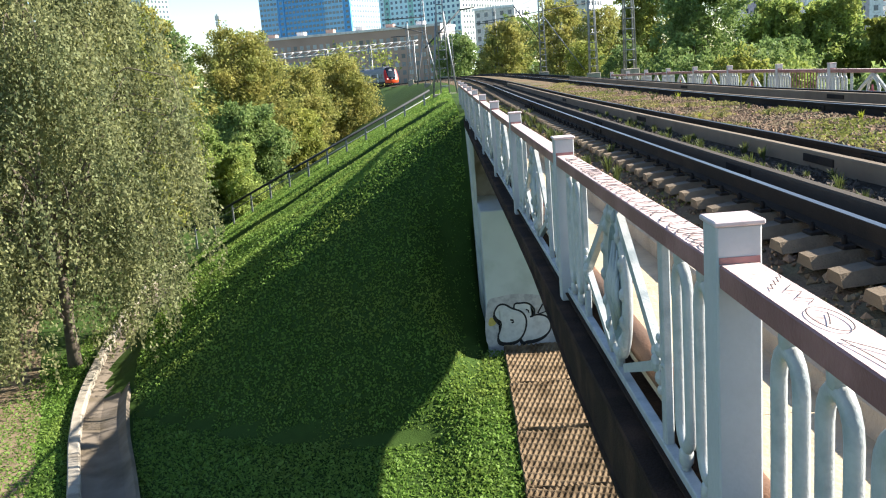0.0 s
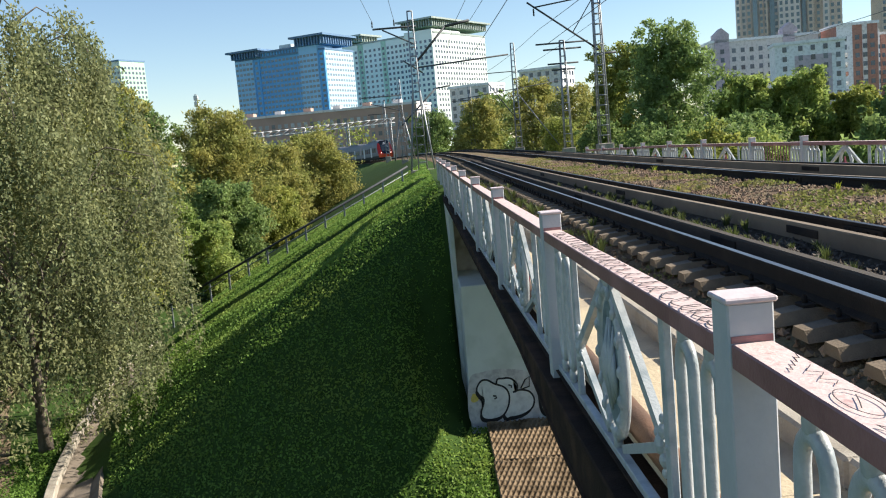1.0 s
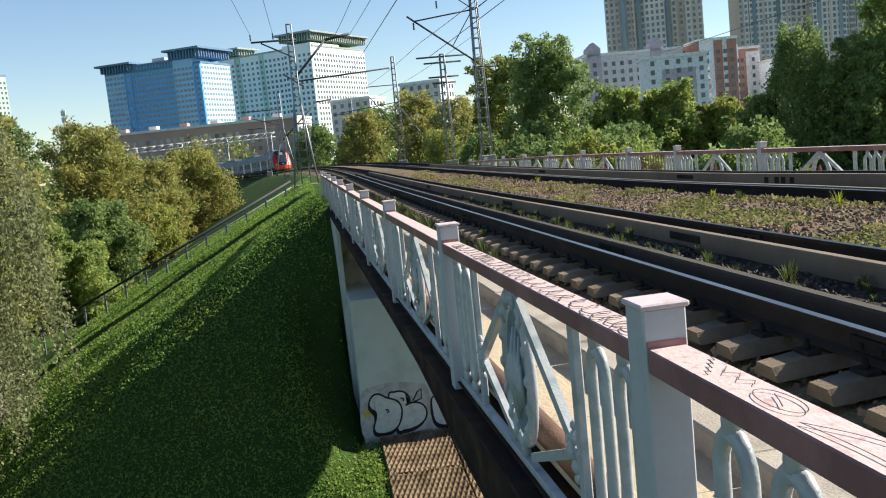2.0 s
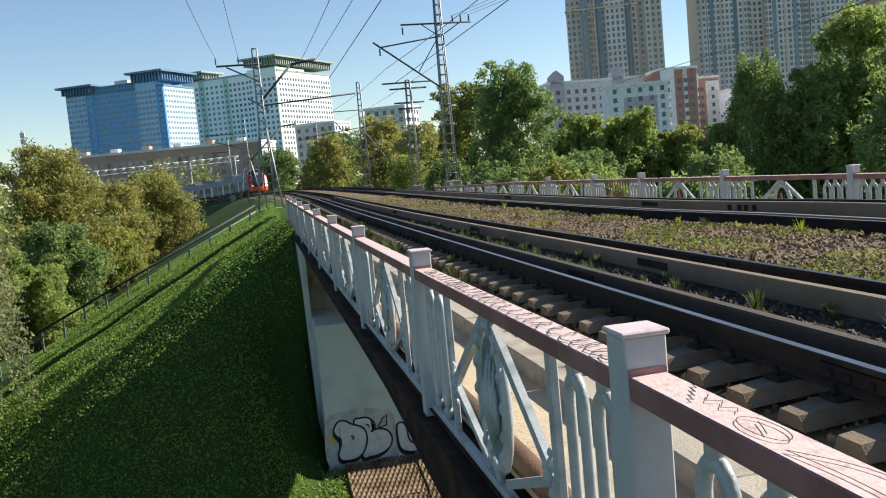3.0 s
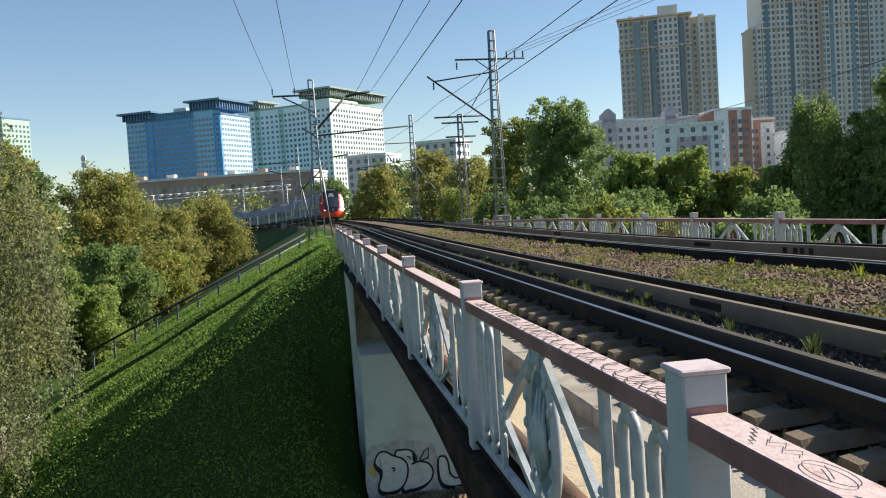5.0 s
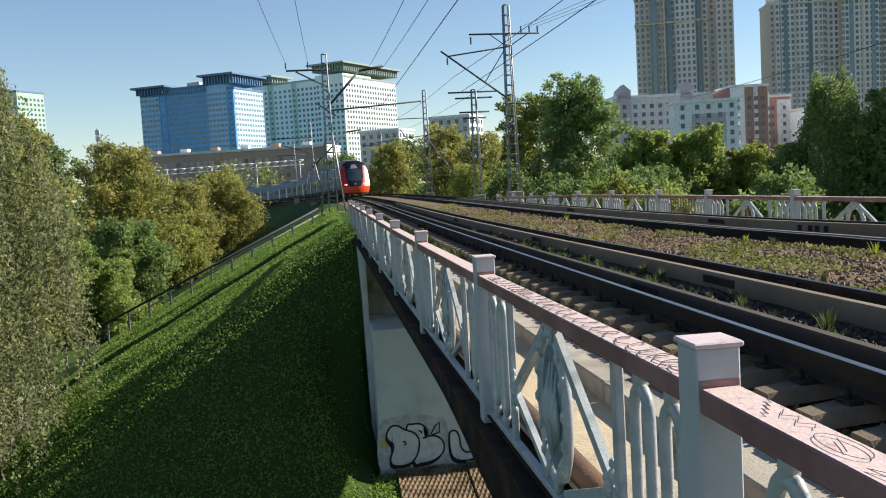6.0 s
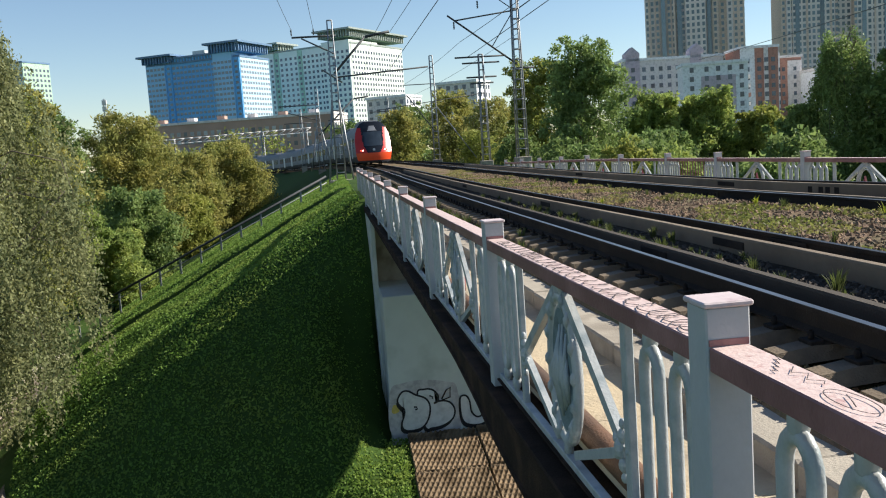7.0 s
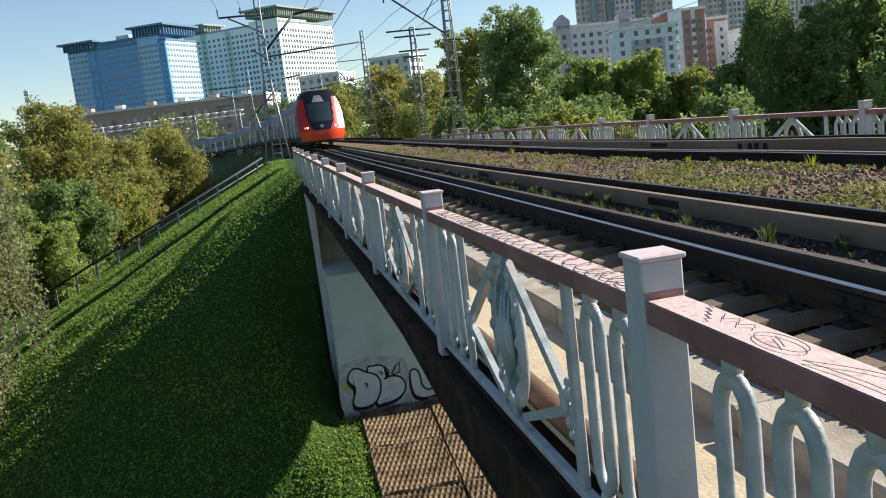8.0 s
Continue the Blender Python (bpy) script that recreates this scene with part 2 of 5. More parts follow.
def land(x, y):
    """Height of the ground sheet: embankment, abutment cones and low ground."""
    shift = track_x(y) - 3.5 if y > 50 else 0.0
    left, right = shift - 0.3, shift + 10.4
    if y > 36.5:
        d = 0.0
    elif y > 8:
        d = (36.5 - y) / 11.5
    else:
        d = max(0.0, (y + 21.5) / 11.5)
    if y > 36.5 or y < -21.5:
        d = 0.0
    a = glide(y, [(36, 15.2), (44, 16.6), (60, 18.2)])
    sx = (left - x) / a if x < left else ((x - right) / 17.5 if x > right else 0.0)
    r = math.hypot(max(0.0, sx), d)
    k = min(1.0, r)
    k = k - 0.02 * math.sin(math.pi * k)
    t = top_z(y) if (y > 36.5 or y < -21.5) else 0.1
    z = t + (GROUND - t) * k
    if 8 < y < 33.5 and -2.4 < x < right + 2.4:
        under = -7.85 - max(0.0, 29.5 - y) * 0.125
        k = min(1.0, (x + 2.4) / 2.0, (right + 2.4 - x) / 2.0)
        k = k * k * (3 - 2 * k) * min(1.0, (33.5 - y) / 4.0)
        z = z + (max(under, GROUND) - z) * k
        if 0.0 < x < right and y > 29.6:
            z = -8.6
    if 0.04 < r < 0.97:
        z += 0.16 * noise.noise((x * 0.35, y * 0.35, 0)) * min(1, r * 3)
    far = math.hypot(x, y - 60)
    if far > 160:
        z += (far - 160) * 0.03 if far < 400 else 7.2
    return z


def axis(lo, hi, step, reach):
    vals = list(np.arange(lo, hi + 1e-6, step))
    s, v = step, hi
    while v < reach:
        s *= 1.25
        v += s
        vals.append(v)
    s, v = step, lo
    while v > -reach:
        s *= 1.25
        v -= s
        vals.insert(0, v)
    return vals


gx, gy = axis(-26, 16, 0.6, 3200), axis(12, 122, 0.8, 3200)
g_verts = [(x, y, land(x, y)) for y in gy for x in gx]
nx = len(gx)
g_faces = [(j * nx + i, j * nx + i + 1, (j + 1) * nx + i + 1, (j + 1) * nx + i) for j in range(len(gy) - 1) for i in range(nx - 1)]
g_me = bpy.data.meshes.new("ground")
g_me.from_pydata(g_verts, [], g_faces)
g_me.polygons.foreach_set("use_smooth", [True] * len(g_faces))
ground = part_of("ground", g_me, M_GRASS)
tagged(ground, "grassy embankment slope and low ground beside the railway", "ground", kind="structure")

# dirt path on the low ground
p_st = [(glide(y, [(6, -9.5), (14, -11.8), (20, -14.2), (27, -16.6), (33, -19.0), (40, -22.5), (60, -30)]), y) for y in np.arange(6, 60, 1.5)]
bm = bmesh.new()
rows = []
for px, py in p_st:
    w = 1.5 + 0.4 * noise.noise((py * 0.5, 0, 3))
    rows.append([bm.verts.new((px + u * w, py, land(px + u * w, py) + 0.05 - 0.03 * u * u)) for u in (-1, -0.5, 0, 0.5, 1)])
for a, b in zip(rows, rows[1:]):
    for i in range(4):
        bm.faces.new((a[i], a[i + 1], b[i + 1], b[i]))
tagged(part("dirt_path", bm, M_DIRT), "trodden bare dirt path below the embankment", "path", kind="structure")

# drain channel with a raised kerb round the foot of the slope
K_PTS = [(-6.7, 9.0), (-8.9, 14.5), (-11.0, 19.5), (-12.6, 23.5), (-14.0, 27.0), (-15.3, 31.0), (-16.6, 36.5), (-18.1, 44.0), (-19.0, 51.0), (-18.5, 55.5)]


def spline(pts, n=6):
    out = []
    for i in range(len(pts) - 1):
        p0, p1, p2, p3 = pts[max(i - 1, 0)], pts[i], pts[i + 1], pts[min(i + 2, len(pts) - 1)]
        for k in range(n):
            t = k / n
            out.append(tuple(0.5 * (2 * b + (c - a) * t + (2 * a - 5 * b + 4 * c - d) * t * t + (3 * b - a - 3 * c + d) * t ** 3) for a, b, c, d in zip(p0, p1, p2, p3)))
    return out + [pts[-1]]


drain = thing("drain_channel", "curved concrete drain with a raised kerb at the slope foot", "drain", kind="structure")
kp = [Vector(p) for p in spline(K_PTS)]
bm, bm2 = bmesh.new(), bmesh.new()
prof_k = [(-0.02, -0.6), (-0.02, 0.30), (0.02, 0.34), (0.30, 0.34), (0.34, 0.30), (0.34, -0.1)]
prof_c = [(0.33, 0.06), (0.9, 0.0), (1.5, 0.10), (1.8, 0.34), (1.9, 0.2)]
rk, rc = [], []
for i, p in enumerate(kp):
    d = (kp[min(i + 1, len(kp) - 1)] - kp[max(i - 1, 0)]).normalized()
    nrm = Vector((d.y, -d.x))
    zb = max(land(p.x, p.y), GROUND) + 0.02
    rk.append([bm.verts.new((p.x + nrm.x * u, p.y + nrm.y * u, zb + v)) for u, v in prof_k])
    rc.append([bm2.verts.new((p.x + nrm.x * u, p.y + nrm.y * u, zb + v)) for u, v in prof_c])
for rr, b in ((rk, bm), (rc, bm2)):
    for a, c in zip(rr, rr[1:]):
        for i in range(len(a) - 1):
            b.faces.new((a[i], c[i], c[i + 1], a[i + 1]))
part("kerb", bm, M_CONC, drain)
part("channel", bm2, M_DRAIN, drain)

# ---- bridge ----
bridge = thing("bridge_deck", "railway bridge deck with a brown outer ledge and ballast trough", "bridge", kind="structure")
# haunched fascia beam: its soffit rises from the pier to the span
SOFFIT = [(-20, -1.2), (-8, -1.6), (-4.0, -1.6), (0.4, -1.0), (4.5, -0.64), (7, -0.56), (8.2, -0.44), (9.5, -0.36), (12, -0.33), (16, -0.33), (36, -0.30), (52, -0.30)]
bm = bmesh.new()
rows = []
for y in np.arange(-20, 52.1, 0.7):
    e = glide(y, SOFFIT)
    rows.append([bm.verts.new(v) for v in ((0.32, y, -0.11), (-0.05, y, -0.112), (-0.06, y, -0.13), (-0.03, y, -0.17), (-0.03, y, e + 0.04), (-0.05, y, e + 0.03), (-0.05, y, e), (0.32, y, e))])
for a, b in zip(rows, rows[1:]):
    for i in range(7):
        bm.faces.new((a[i], a[i + 1], b[i + 1], b[i]))
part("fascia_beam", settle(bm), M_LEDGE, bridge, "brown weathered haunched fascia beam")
bm = bmesh.new()
box(bm, 0.30, 9.15, -21, 30.3, -0.36, -0.06)
part("deck_slab", bm, M_CONC, bridge)
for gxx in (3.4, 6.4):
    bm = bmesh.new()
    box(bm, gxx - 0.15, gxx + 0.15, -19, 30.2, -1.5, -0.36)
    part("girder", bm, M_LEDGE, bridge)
bm = bmesh.new()
box(bm, 0.28, 9.0, -9.3, -8.0, -9.9, -0.36, 0.03)
part("pier", bm, M_WHITEWASH, bridge, "whitewashed concrete pier")
bm = bmesh.new()
tube(bm, [(0.27, -20 + 3.0 * i, 0.09) for i in range(25)], 0.085, 10)
part("service_pipe", settle(bm), M_RUST, bridge, "rusty brown service pipe")
for i in range(48):
    bm = bmesh.new()
    box(bm, 0.2, 1.02, -20 + 1.5 * i, -18.505 + 1.5 * i, 0.0, 0.05)
    part("walkway_plate", settle(bm), M_PLATE, bridge, "dusty tan walkway plating")
for i in range(24):
    y = -20 + 3.0 * i
    bm = bmesh.new()
    box(bm, 1.02, 1.36, y + 0.01, y + 2.99, -0.06, 0.22 + 0.008 * math.sin(i * 2.1), 0.02)
    part("ballast_kerb", settle(bm), M_CONC, bridge, "chipped concrete ballast kerb")
    bm = bmesh.new()
    box(bm, 8.55, 8.8, y + 0.01, y + 2.99, -0.06, 0.5, 0.02)
    part("ballast_kerb", bm, M_CONC, bridge)
bm = bmesh.new()
box(bm, 8.8, 9.6, -20, 52, -0.05, 0.2)
part("walkway_plate", bm, M_PLATE, bridge)

# abutment
abut = thing("abutment", "whitewashed concrete bridge abutment with painted letters", "abutment", kind="structure")
bm = bmesh.new()
box(bm, 0.12, 9.3, 29.5, 33.2, -9.6, -2.95, 0.03)
part("front_wall", bm, M_WHITEWASH, abut)
bm = bmesh.new()
box(bm, -0.02, 0.14, 31.6, 52, -9.0, -0.45, 0.02)
part("wing_wall", bm, M_WHITEWASH, abut)
bm = bmesh.new()
box(bm, 0.14, 9.3, 33.2, 33.9, -4, -0.4, 0.02)
part("back_wall", bm, M_CONC, abut)
bm = bmesh.new()
box(bm, 0.3, 9.2, -19.6, -17.5, -9.6, -2.7, 0.03)
part("far_pier", bm, M_WHITEWASH, abut)

# ---- track ----
ballast = thing("ballast_bed", "brown crushed-stone ballast with dry weeds between rails", "ballast", kind="structure")
verts, faces = [], []
cols = [-2.3, -1.9, -1.4, -0.8, -0.3, 0.3, 0.9, 1.4, 1.8, 2.05, 2.3, 2.7, 3.2, 3.8, 4.4, 5.0, 5.5, 6.0, 6.4]
nyb = [-30 + 0.5 * i for i in range(190)] + [66 + 3.0 * i for i in range(78)]
for y in nyb:
    cx, cz = track_x(y), track_z(y)
    for u in cols:
        x = cx + u
        h = cz - 0.21 + bed_lift(u, y)
        if 1.0 < u < 3.0:
            h += 0.09
        elif -0.5 < u < 0.5 or 3.6 < u < 4.6:
            h -= 0.015
        if u < -0.7:
            h -= 0.10 + (-0.7 - u) * 0.16
        if u > 5.6:
            h -= (u - 5.6) * 0.45
        if y < 52:
            x = max(1.3, min(8.6, x))
        h += 0.035 * noise.noise((x * 1.7, y * 1.7, 5))
        verts.append((x, y, h))
nc = len(cols)
faces = [(j * nc + i, j * nc + i + 1, (j + 1) * nc + i + 1, (j + 1) * nc + i) for j in range(len(nyb) - 1) for i in range(nc - 1)]
me = bpy.data.meshes.new("stone_bed")
me.from_pydata(verts, [], faces)
me.materials.append(M_BALLAST)
me.materials.append(M_BALLASTDARK)
me.polygons.foreach_set("material_index", [1 if (-0.9 < 0.5 * (cols[i] + cols[i + 1]) < 0.9 or 3.3 < 0.5 * (cols[i] + cols[i + 1]) < 4.9) else 0 for j in range(len(nyb) - 1) for i in range(nc - 1)])
part_of("stone_bed", me, None, ballast)

RAIL = [(-0.07, -0.18), (0.07, -0.18), (0.07, -0.165), (0.012, -0.14), (0.012, -0.045), (0.036, -0.035), (0.036, -0.004), (0.03, 0.0), (-0.03, 0.0), (-0.036, -0.004), (-0.036, -0.035), (-0.012, -0.045), (-0.012, -0.14), (-0.07, -0.165)]
RAIL_MAT = [1, 1, 1, 1, 1, 1, 1, 0, 1, 1, 1, 1, 1, 1]
FISH = box_mesh("fishplate", -0.02, 0.02, -0.4, 0.4, -0.045, 0.045, 0.006)
BOLT = box_mesh("bolt", -0.012, 0.012, -0.02, 0.02, -0.02, 0.02, 0.004)


def lay_rail(off, dark_side, label, head):
    st = [(track_x(y) + off, y, track_z(y) + bed_lift(off, y)) for y in YS]
    rail = part_of("rail", sweep("rail", RAIL, st, [head, dark_side], RAIL_MAT), None)
    for k in range(3):
        y = 6.4 + 12.5 * k + 3.0 * off
        f = part_of("fishplate", FISH, M_RAILDARK, rail, m=pose(track_x(y) + off - 0.02, y, track_z(y) + bed_lift(off, y) - 0.09, 0, 0, math.degrees(math.atan2(-(track_x(y + 1) - track_x(y - 1)), 2))))
        for q in (-0.28, -0.1, 0.1, 0.28):
            part_of("bolt", BOLT, M_RAILDARK, f, m=pose(-0.028, q, 0))
    return tagged(rail, label, "rail", "running rails")


for off in (-0.76, 0.76, 4.1 - 0.76, 4.1 + 0.76):
    left_one = off in (-0.76, 4.1 - 0.76)
    lay_rail(off, M_RAILDARK, "dark oily steel running rail with a shiny head" if left_one else "dark oily steel running rail with a dull head", M_RAILTOP if left_one else M_RAILTOPDARK)
MARK = box_mesh("painted_mark", -0.003, 0.003, -0.07, 0.07, -0.06, 0.05)
GUARD = [(-0.05, -0.25), (0.05, -0.25), (0.05, -0.02), (0.04, 0.0), (-0.04, 0.0), (-0.05, -0.02)]
for off, dz in ((-0.40, -0.01), (0.50, -0.03), (4.1 - 0.44, -0.03), (4.1 + 0.47, 0.0)):
    st = [(track_x(y) + off, y, track_z(y) + bed_lift(off, y) + dz) for y in YS if -40 < y < 60]
    g = part_of("guard_rail", sweep("guard_rail", GUARD, st, [M_RAILBROWN if off == -0.40 else M_RAILTAN]), None)
    if off == 4.1 + 0.47:
        for q in (14.0, 14.28, 14.5, 14.85):
            part_of("painted_mark", MARK, M_RAILDARK, g, "black painted mark", m=pose(track_x(q) + off - 0.052, q, track_z(q) + bed_lift(off, q) + dz - 0.11))
    for q in (9.5, 18.3, 30.0):
        part_of("joint_plate", FISH, M_RAILBROWN, g, "grimy brown joint plate", m=pose(track_x(q) + off - 0.045, q, track_z(q) + bed_lift(off, q) + dz - 0.09))
    tagged(g, "grimy dark brown guard rail inside the running rail" if off == -0.40 else "tan dusty guard rail inside the running rail", "guard rail", "guard rails")

# sleepers: tapered concrete blocks with fastenings
def sleeper_mesh():
    bm = bmesh.new()
    pro = [(-1.2, 0.11), (-0.95, 0.125), (-0.55, 0.10), (-0.3, 0.02), (0.3, 0.02), (0.55, 0.10), (0.95, 0.125), (1.2, 0.11)]
    rows = []
    for x, h in pro:
        rows.append([bm.verts.new(v) for v in ((x, -0.14, -0.10), (x, -0.09, h - 0.125), (x, 0.09, h - 0.125), (x, 0.14, -0.10))])
    for a, b in zip(rows, rows[1:]):
        for i in range(3):
            bm.faces.new((a[i], b[i], b[i + 1], a[i + 1]))
    bm.faces.new(rows[0])
    bm.faces.new(rows[-1][::-1])
    me = bpy.data.meshes.new("sleeper")
    bm.to_mesh(me)
    bm.free()
    return me


def clip_mesh():
    bm = bmesh.new()
    box(bm, -0.05, 0.05, -0.08, 0.08, 0.0, 0.03, 0.005)
    tube(bm, [(0, 0, 0.02), (0, 0, 0.085)], 0.022, 6)
    tube(bm, [(0, 0, 0.085), (0, 0, 0.10)], 0.014, 6)
    me = bpy.data.meshes.new("fastening")
    bm.to_mesh(me)
    bm.free()
    return me


S_ME, F_ME = sleeper_mesh(), clip_mesh()
for off, y0, y1 in ((0.0, 1.5, 60.0), (4.1, 4.0, 40.0)):
    row = thing("sleeper_row", "row of weathered concrete sleepers half sunk in ballast", "sleepers", "sleeper rows")
    y = y0
    while y < y1:
        tilt = math.degrees(math.atan2(cant_z(y), 1.52))
        s = part_of("sleeper", S_ME, M_SLEEPER, row, m=pose(track_x(y) + off + random.uniform(-0.02, 0.02), y, track_z(y) + bed_lift(off, y) - 0.195, 0, -tilt, random.uniform(-1, 1)))
        if y < 30:
            part_of("fastening", F_ME, M_RAILDARK, s, m=pose(-0.90, 0, -0.005))
        y += 0.55

# ---- railings ----
SPAN = 4.5


def loop_mesh():
    """Cast baluster: a long oval hoop with a knob above and below."""
    bm = bmesh.new()
    hw, z0, z1 = 0.092, 0.25, 0.885
    pts = []
    for k in range(9):
        a = math.pi * k / 8
        pts.append((0, hw * math.cos(a), z1 + hw * 1.3 * math.sin(a)))
    for k in range(9):
        a = math.pi + math.pi * k / 8
        pts.append((0, hw * math.cos(a), z0 + hw * 1.3 * math.sin(a)))
    tube(bm, pts, 0.026, 10, closed=True, side=(1, 0, 0), flat=1.35)
    for zc, s in ((1.052, 1), (0.075, -1)):
        tube(bm, [(0, 0, zc - 0.05), (0, 0, zc - 0.03), (0, 0, zc), (0, 0, zc + 0.03), (0, 0, zc + 0.05)], [0.02, 0.034, 0.036, 0.034, 0.026], 10)
    tube(bm, [(0, 0, 1.08), (0, 0, 1.10)], 0.016, 6)
    tube(bm, [(0, 0, 0.0), (0, 0, 0.06)], 0.022, 6)
    me = bpy.data.meshes.new("baluster_loop")
    bm.to_mesh(me)
    bm.free()
    return me


def flat_bar_mesh():
    bm = bmesh.new()
    box(bm, -0.022, 0.022, -0.04, 0.04, 0.0, 1.095, 0.006)
    tube(bm, [(-0.03, 0, 0.42), (0.03, 0, 0.42)], 0.014, 6)
    return_me = bpy.data.meshes.new("flat_bar")
    bm.to_mesh(return_me)
    bm.free()
    return return_me


def oval(bm, cy, cz, ry, rz, r, n=36):
    tube(bm, [(0, cy + ry * math.cos(2 * math.pi * k / n), cz + rz * math.sin(2 * math.pi * k / n)) for k in range(n)], r, 8, closed=True, side=(1, 0, 0))


def medallion_ring_mesh():
    bm = bmesh.new()
    oval(bm, 0, 0.55, 0.30, 0.46, 0.034)
    oval(bm, 0, 0.55, 0.245, 0.40, 0.014)
    for s in (-1, 1):
        for k in range(7):
            a = math.radians(-70 + 23 * k)
            y, z = s * 0.30 * math.cos(a), 0.55 + 0.46 * math.sin(a)
            tube(bm, [(-0.012, y, z - 0.045), (-0.026, y, z), (-0.026, y, z + 0.03), (-0.012, y, z + 0.075)], [0.014, 0.026, 0.026, 0.012], 6)
    tube(bm, [(0, 0, 0.0), (0, 0, 0.1)], 0.03, 8)
    tube(bm, [(0, 0, 1.0), (0, 0, 1.10)], 0.028, 8)
    me = bpy.data.meshes.new("wreath")
    bm.to_mesh(me)
    bm.free()
    return me


def shield_mesh():
    """Relief plate inside the wreath: folds of bundled stalks."""
    bm = bmesh.new()
    n = 28
    c = []
    for sgn in (-1, 1):
        c.append([bm.verts.new((sgn * 0.012, 0.235 * math.cos(2 * math.pi * k / n), 0.55 + 0.39 * math.sin(2 * math.pi * k / n))) for k in range(n)])
    for k in range(n):
        bm.faces.new((c[0][k], c[0][(k + 1) % n], c[1][(k + 1) % n], c[1][k]))
    bm.faces.new(c[0][::-1])
    bm.faces.new(c[1])
    me = bpy.data.meshes.new("shield")
    bm.to_mesh(me)
    bm.free()
    return me


def stalk_meshes():
    """Raised stalks and folds on the shield."""
    rnd = random.Random(4)
    out = []
    for k in range(13):
        bm = bmesh.new()
        y = -0.17 + 0.34 * k / 12
        b = rnd.uniform(-0.05, 0.05)
        top = 0.55 + 0.33 * math.sqrt(max(0.05, 1 - (y / 0.21) ** 2)) * rnd.uniform(0.5, 1.0)
        bot = 0.55 - 0.33 * math.sqrt(max(0.05, 1 - (y / 0.21) ** 2)) * rnd.uniform(0.6, 1.0)
        tube(bm, [(-0.014, y * 0.7 + b, bot), (-0.036, y + b * 0.3, 0.5), (-0.014, y * 0.8 - b, top)], [0.010, 0.02, 0.009], 6)
        me = bpy.data.meshes.new("stalk")
        bm.to_mesh(me)
        bm.free()
        out.append(me)
    return out


def star_mesh():
    bm = bmesh.new()
    ring = []
    for sgn in (-1, 1):
        ring.append([bm.verts.new((sgn * 0.02, (0.185 if k % 2 == 0 else 0.075) * math.sin(math.pi * k / 5), (0.2 if k % 2 == 0 else 0.08) * math.cos(math.pi * k / 5))) for k in range(10)])
    tips = [bm.verts.new((sgn * 0.05, 0, 0)) for sgn in (-1, 1)]
    for k in range(10):
        j = (k + 1) % 10
        bm.faces.new((ring[0][k], ring[0][j], ring[1][j], ring[1][k]))
        bm.faces.new((ring[0][j], ring[0][k], tips[0]))
        bm.faces.new((ring[1][k], ring[1][j], tips[1]))
    me = bpy.data.meshes.new("star")
    bm.to_mesh(me)
    bm.free()
    return me


def brace_mesh(s):
    """Upper strut from the wreath's crown, its leafy boss at the flat bar, lower strut back to the foot."""
    bm = bmesh.new()
    a, b, c = (0, s * 0.03, 1.08), (0, s * 1.15, 0.40), (0, s * 0.20, 0.06)
    for p, q, w in ((a, b, 0.036), (b, c, 0.028)):
        p, q = Vector(p), Vector(q)
        d = (q - p).normalized()
        n = Vector((0, -d.z, d.y))
        vs = []
        for pt in (p, q):
            vs.append([bm.verts.new(pt + n * w * u + Vector((v, 0, 0))) for u, v in ((-1, -0.022), (1, -0.022), (1, 0.022), (-1, 0.022))])
        for k in range(4):
            bm.faces.new((vs[0][k], vs[0][(k + 1) % 4], vs[1][(k + 1) % 4], vs[1][k]))
        bm.faces.new(vs[0][::-1])
        bm.faces.new(vs[1])
    for dy, dz, rad in ((0.0, 0.0, 0.05), (0.03, 0.075, 0.035), (0.03, -0.075, 0.035), (-0.06, 0.04, 0.03), (-0.06, -0.04, 0.03), (0.035, 0.14, 0.024), (0.035, -0.14, 0.024)):
        bmesh.ops.create_uvsphere(bm, u_segments=10, v_segments=6, radius=rad, matrix=Matrix.Translation((-0.012, s * (1.10 + dy), 0.40 + dz)) @ Matrix.Diagonal((0.8, 1, 1.2, 1)))
    bmesh.ops.recalc_face_normals(bm, faces=bm.faces)
    me = bpy.data.meshes.new("brace")
    bm.to_mesh(me)
    bm.free()
    return me


def cap_mesh():
    bm = bmesh.new()
    box(bm, -0.094, 0.094, -0.094, 0.094, 0.0, 0.022, 0.006)
    me = bpy.data.meshes.new("post_cap")
    bm.to_mesh(me)
    bm.free()
    return me


def collar_mesh():
    bm = bmesh.new()
    box(bm, -0.0745, 0.0745, -0.087, 0.087, 0.0, 0.024, 0.0)
    me = bpy.data.meshes.new("paint_band")
    bm.to_mesh(me)
    bm.free()
    return me


STALKS = stalk_meshes()
LOOP, FLAT, WREATH, SHIELD, STAR = loop_mesh(), flat_bar_mesh(), medallion_ring_mesh(), shield_mesh(), star_mesh()
BRACE_A, BRACE_B, CAP, BAND = brace_mesh(-1), brace_mesh(1), cap_mesh(), collar_mesh()
POST = box_mesh("post", -0.083, 0.083, -0.083, 0.083, -0.11, 1.325, 0.007)
M_CAP = material("pale_pink_cap_paint", (0.60, 0.50, 0.49), 0.5, var=0.15, scale=12, bump=0.1, second=(0.45, 0.34, 0.34), mix_scale=9, mix_at=0.62)
M_STARRED = material("dull_red_star", (0.27, 0.06, 0.07), 0.6, var=0.2, bump=0.1)


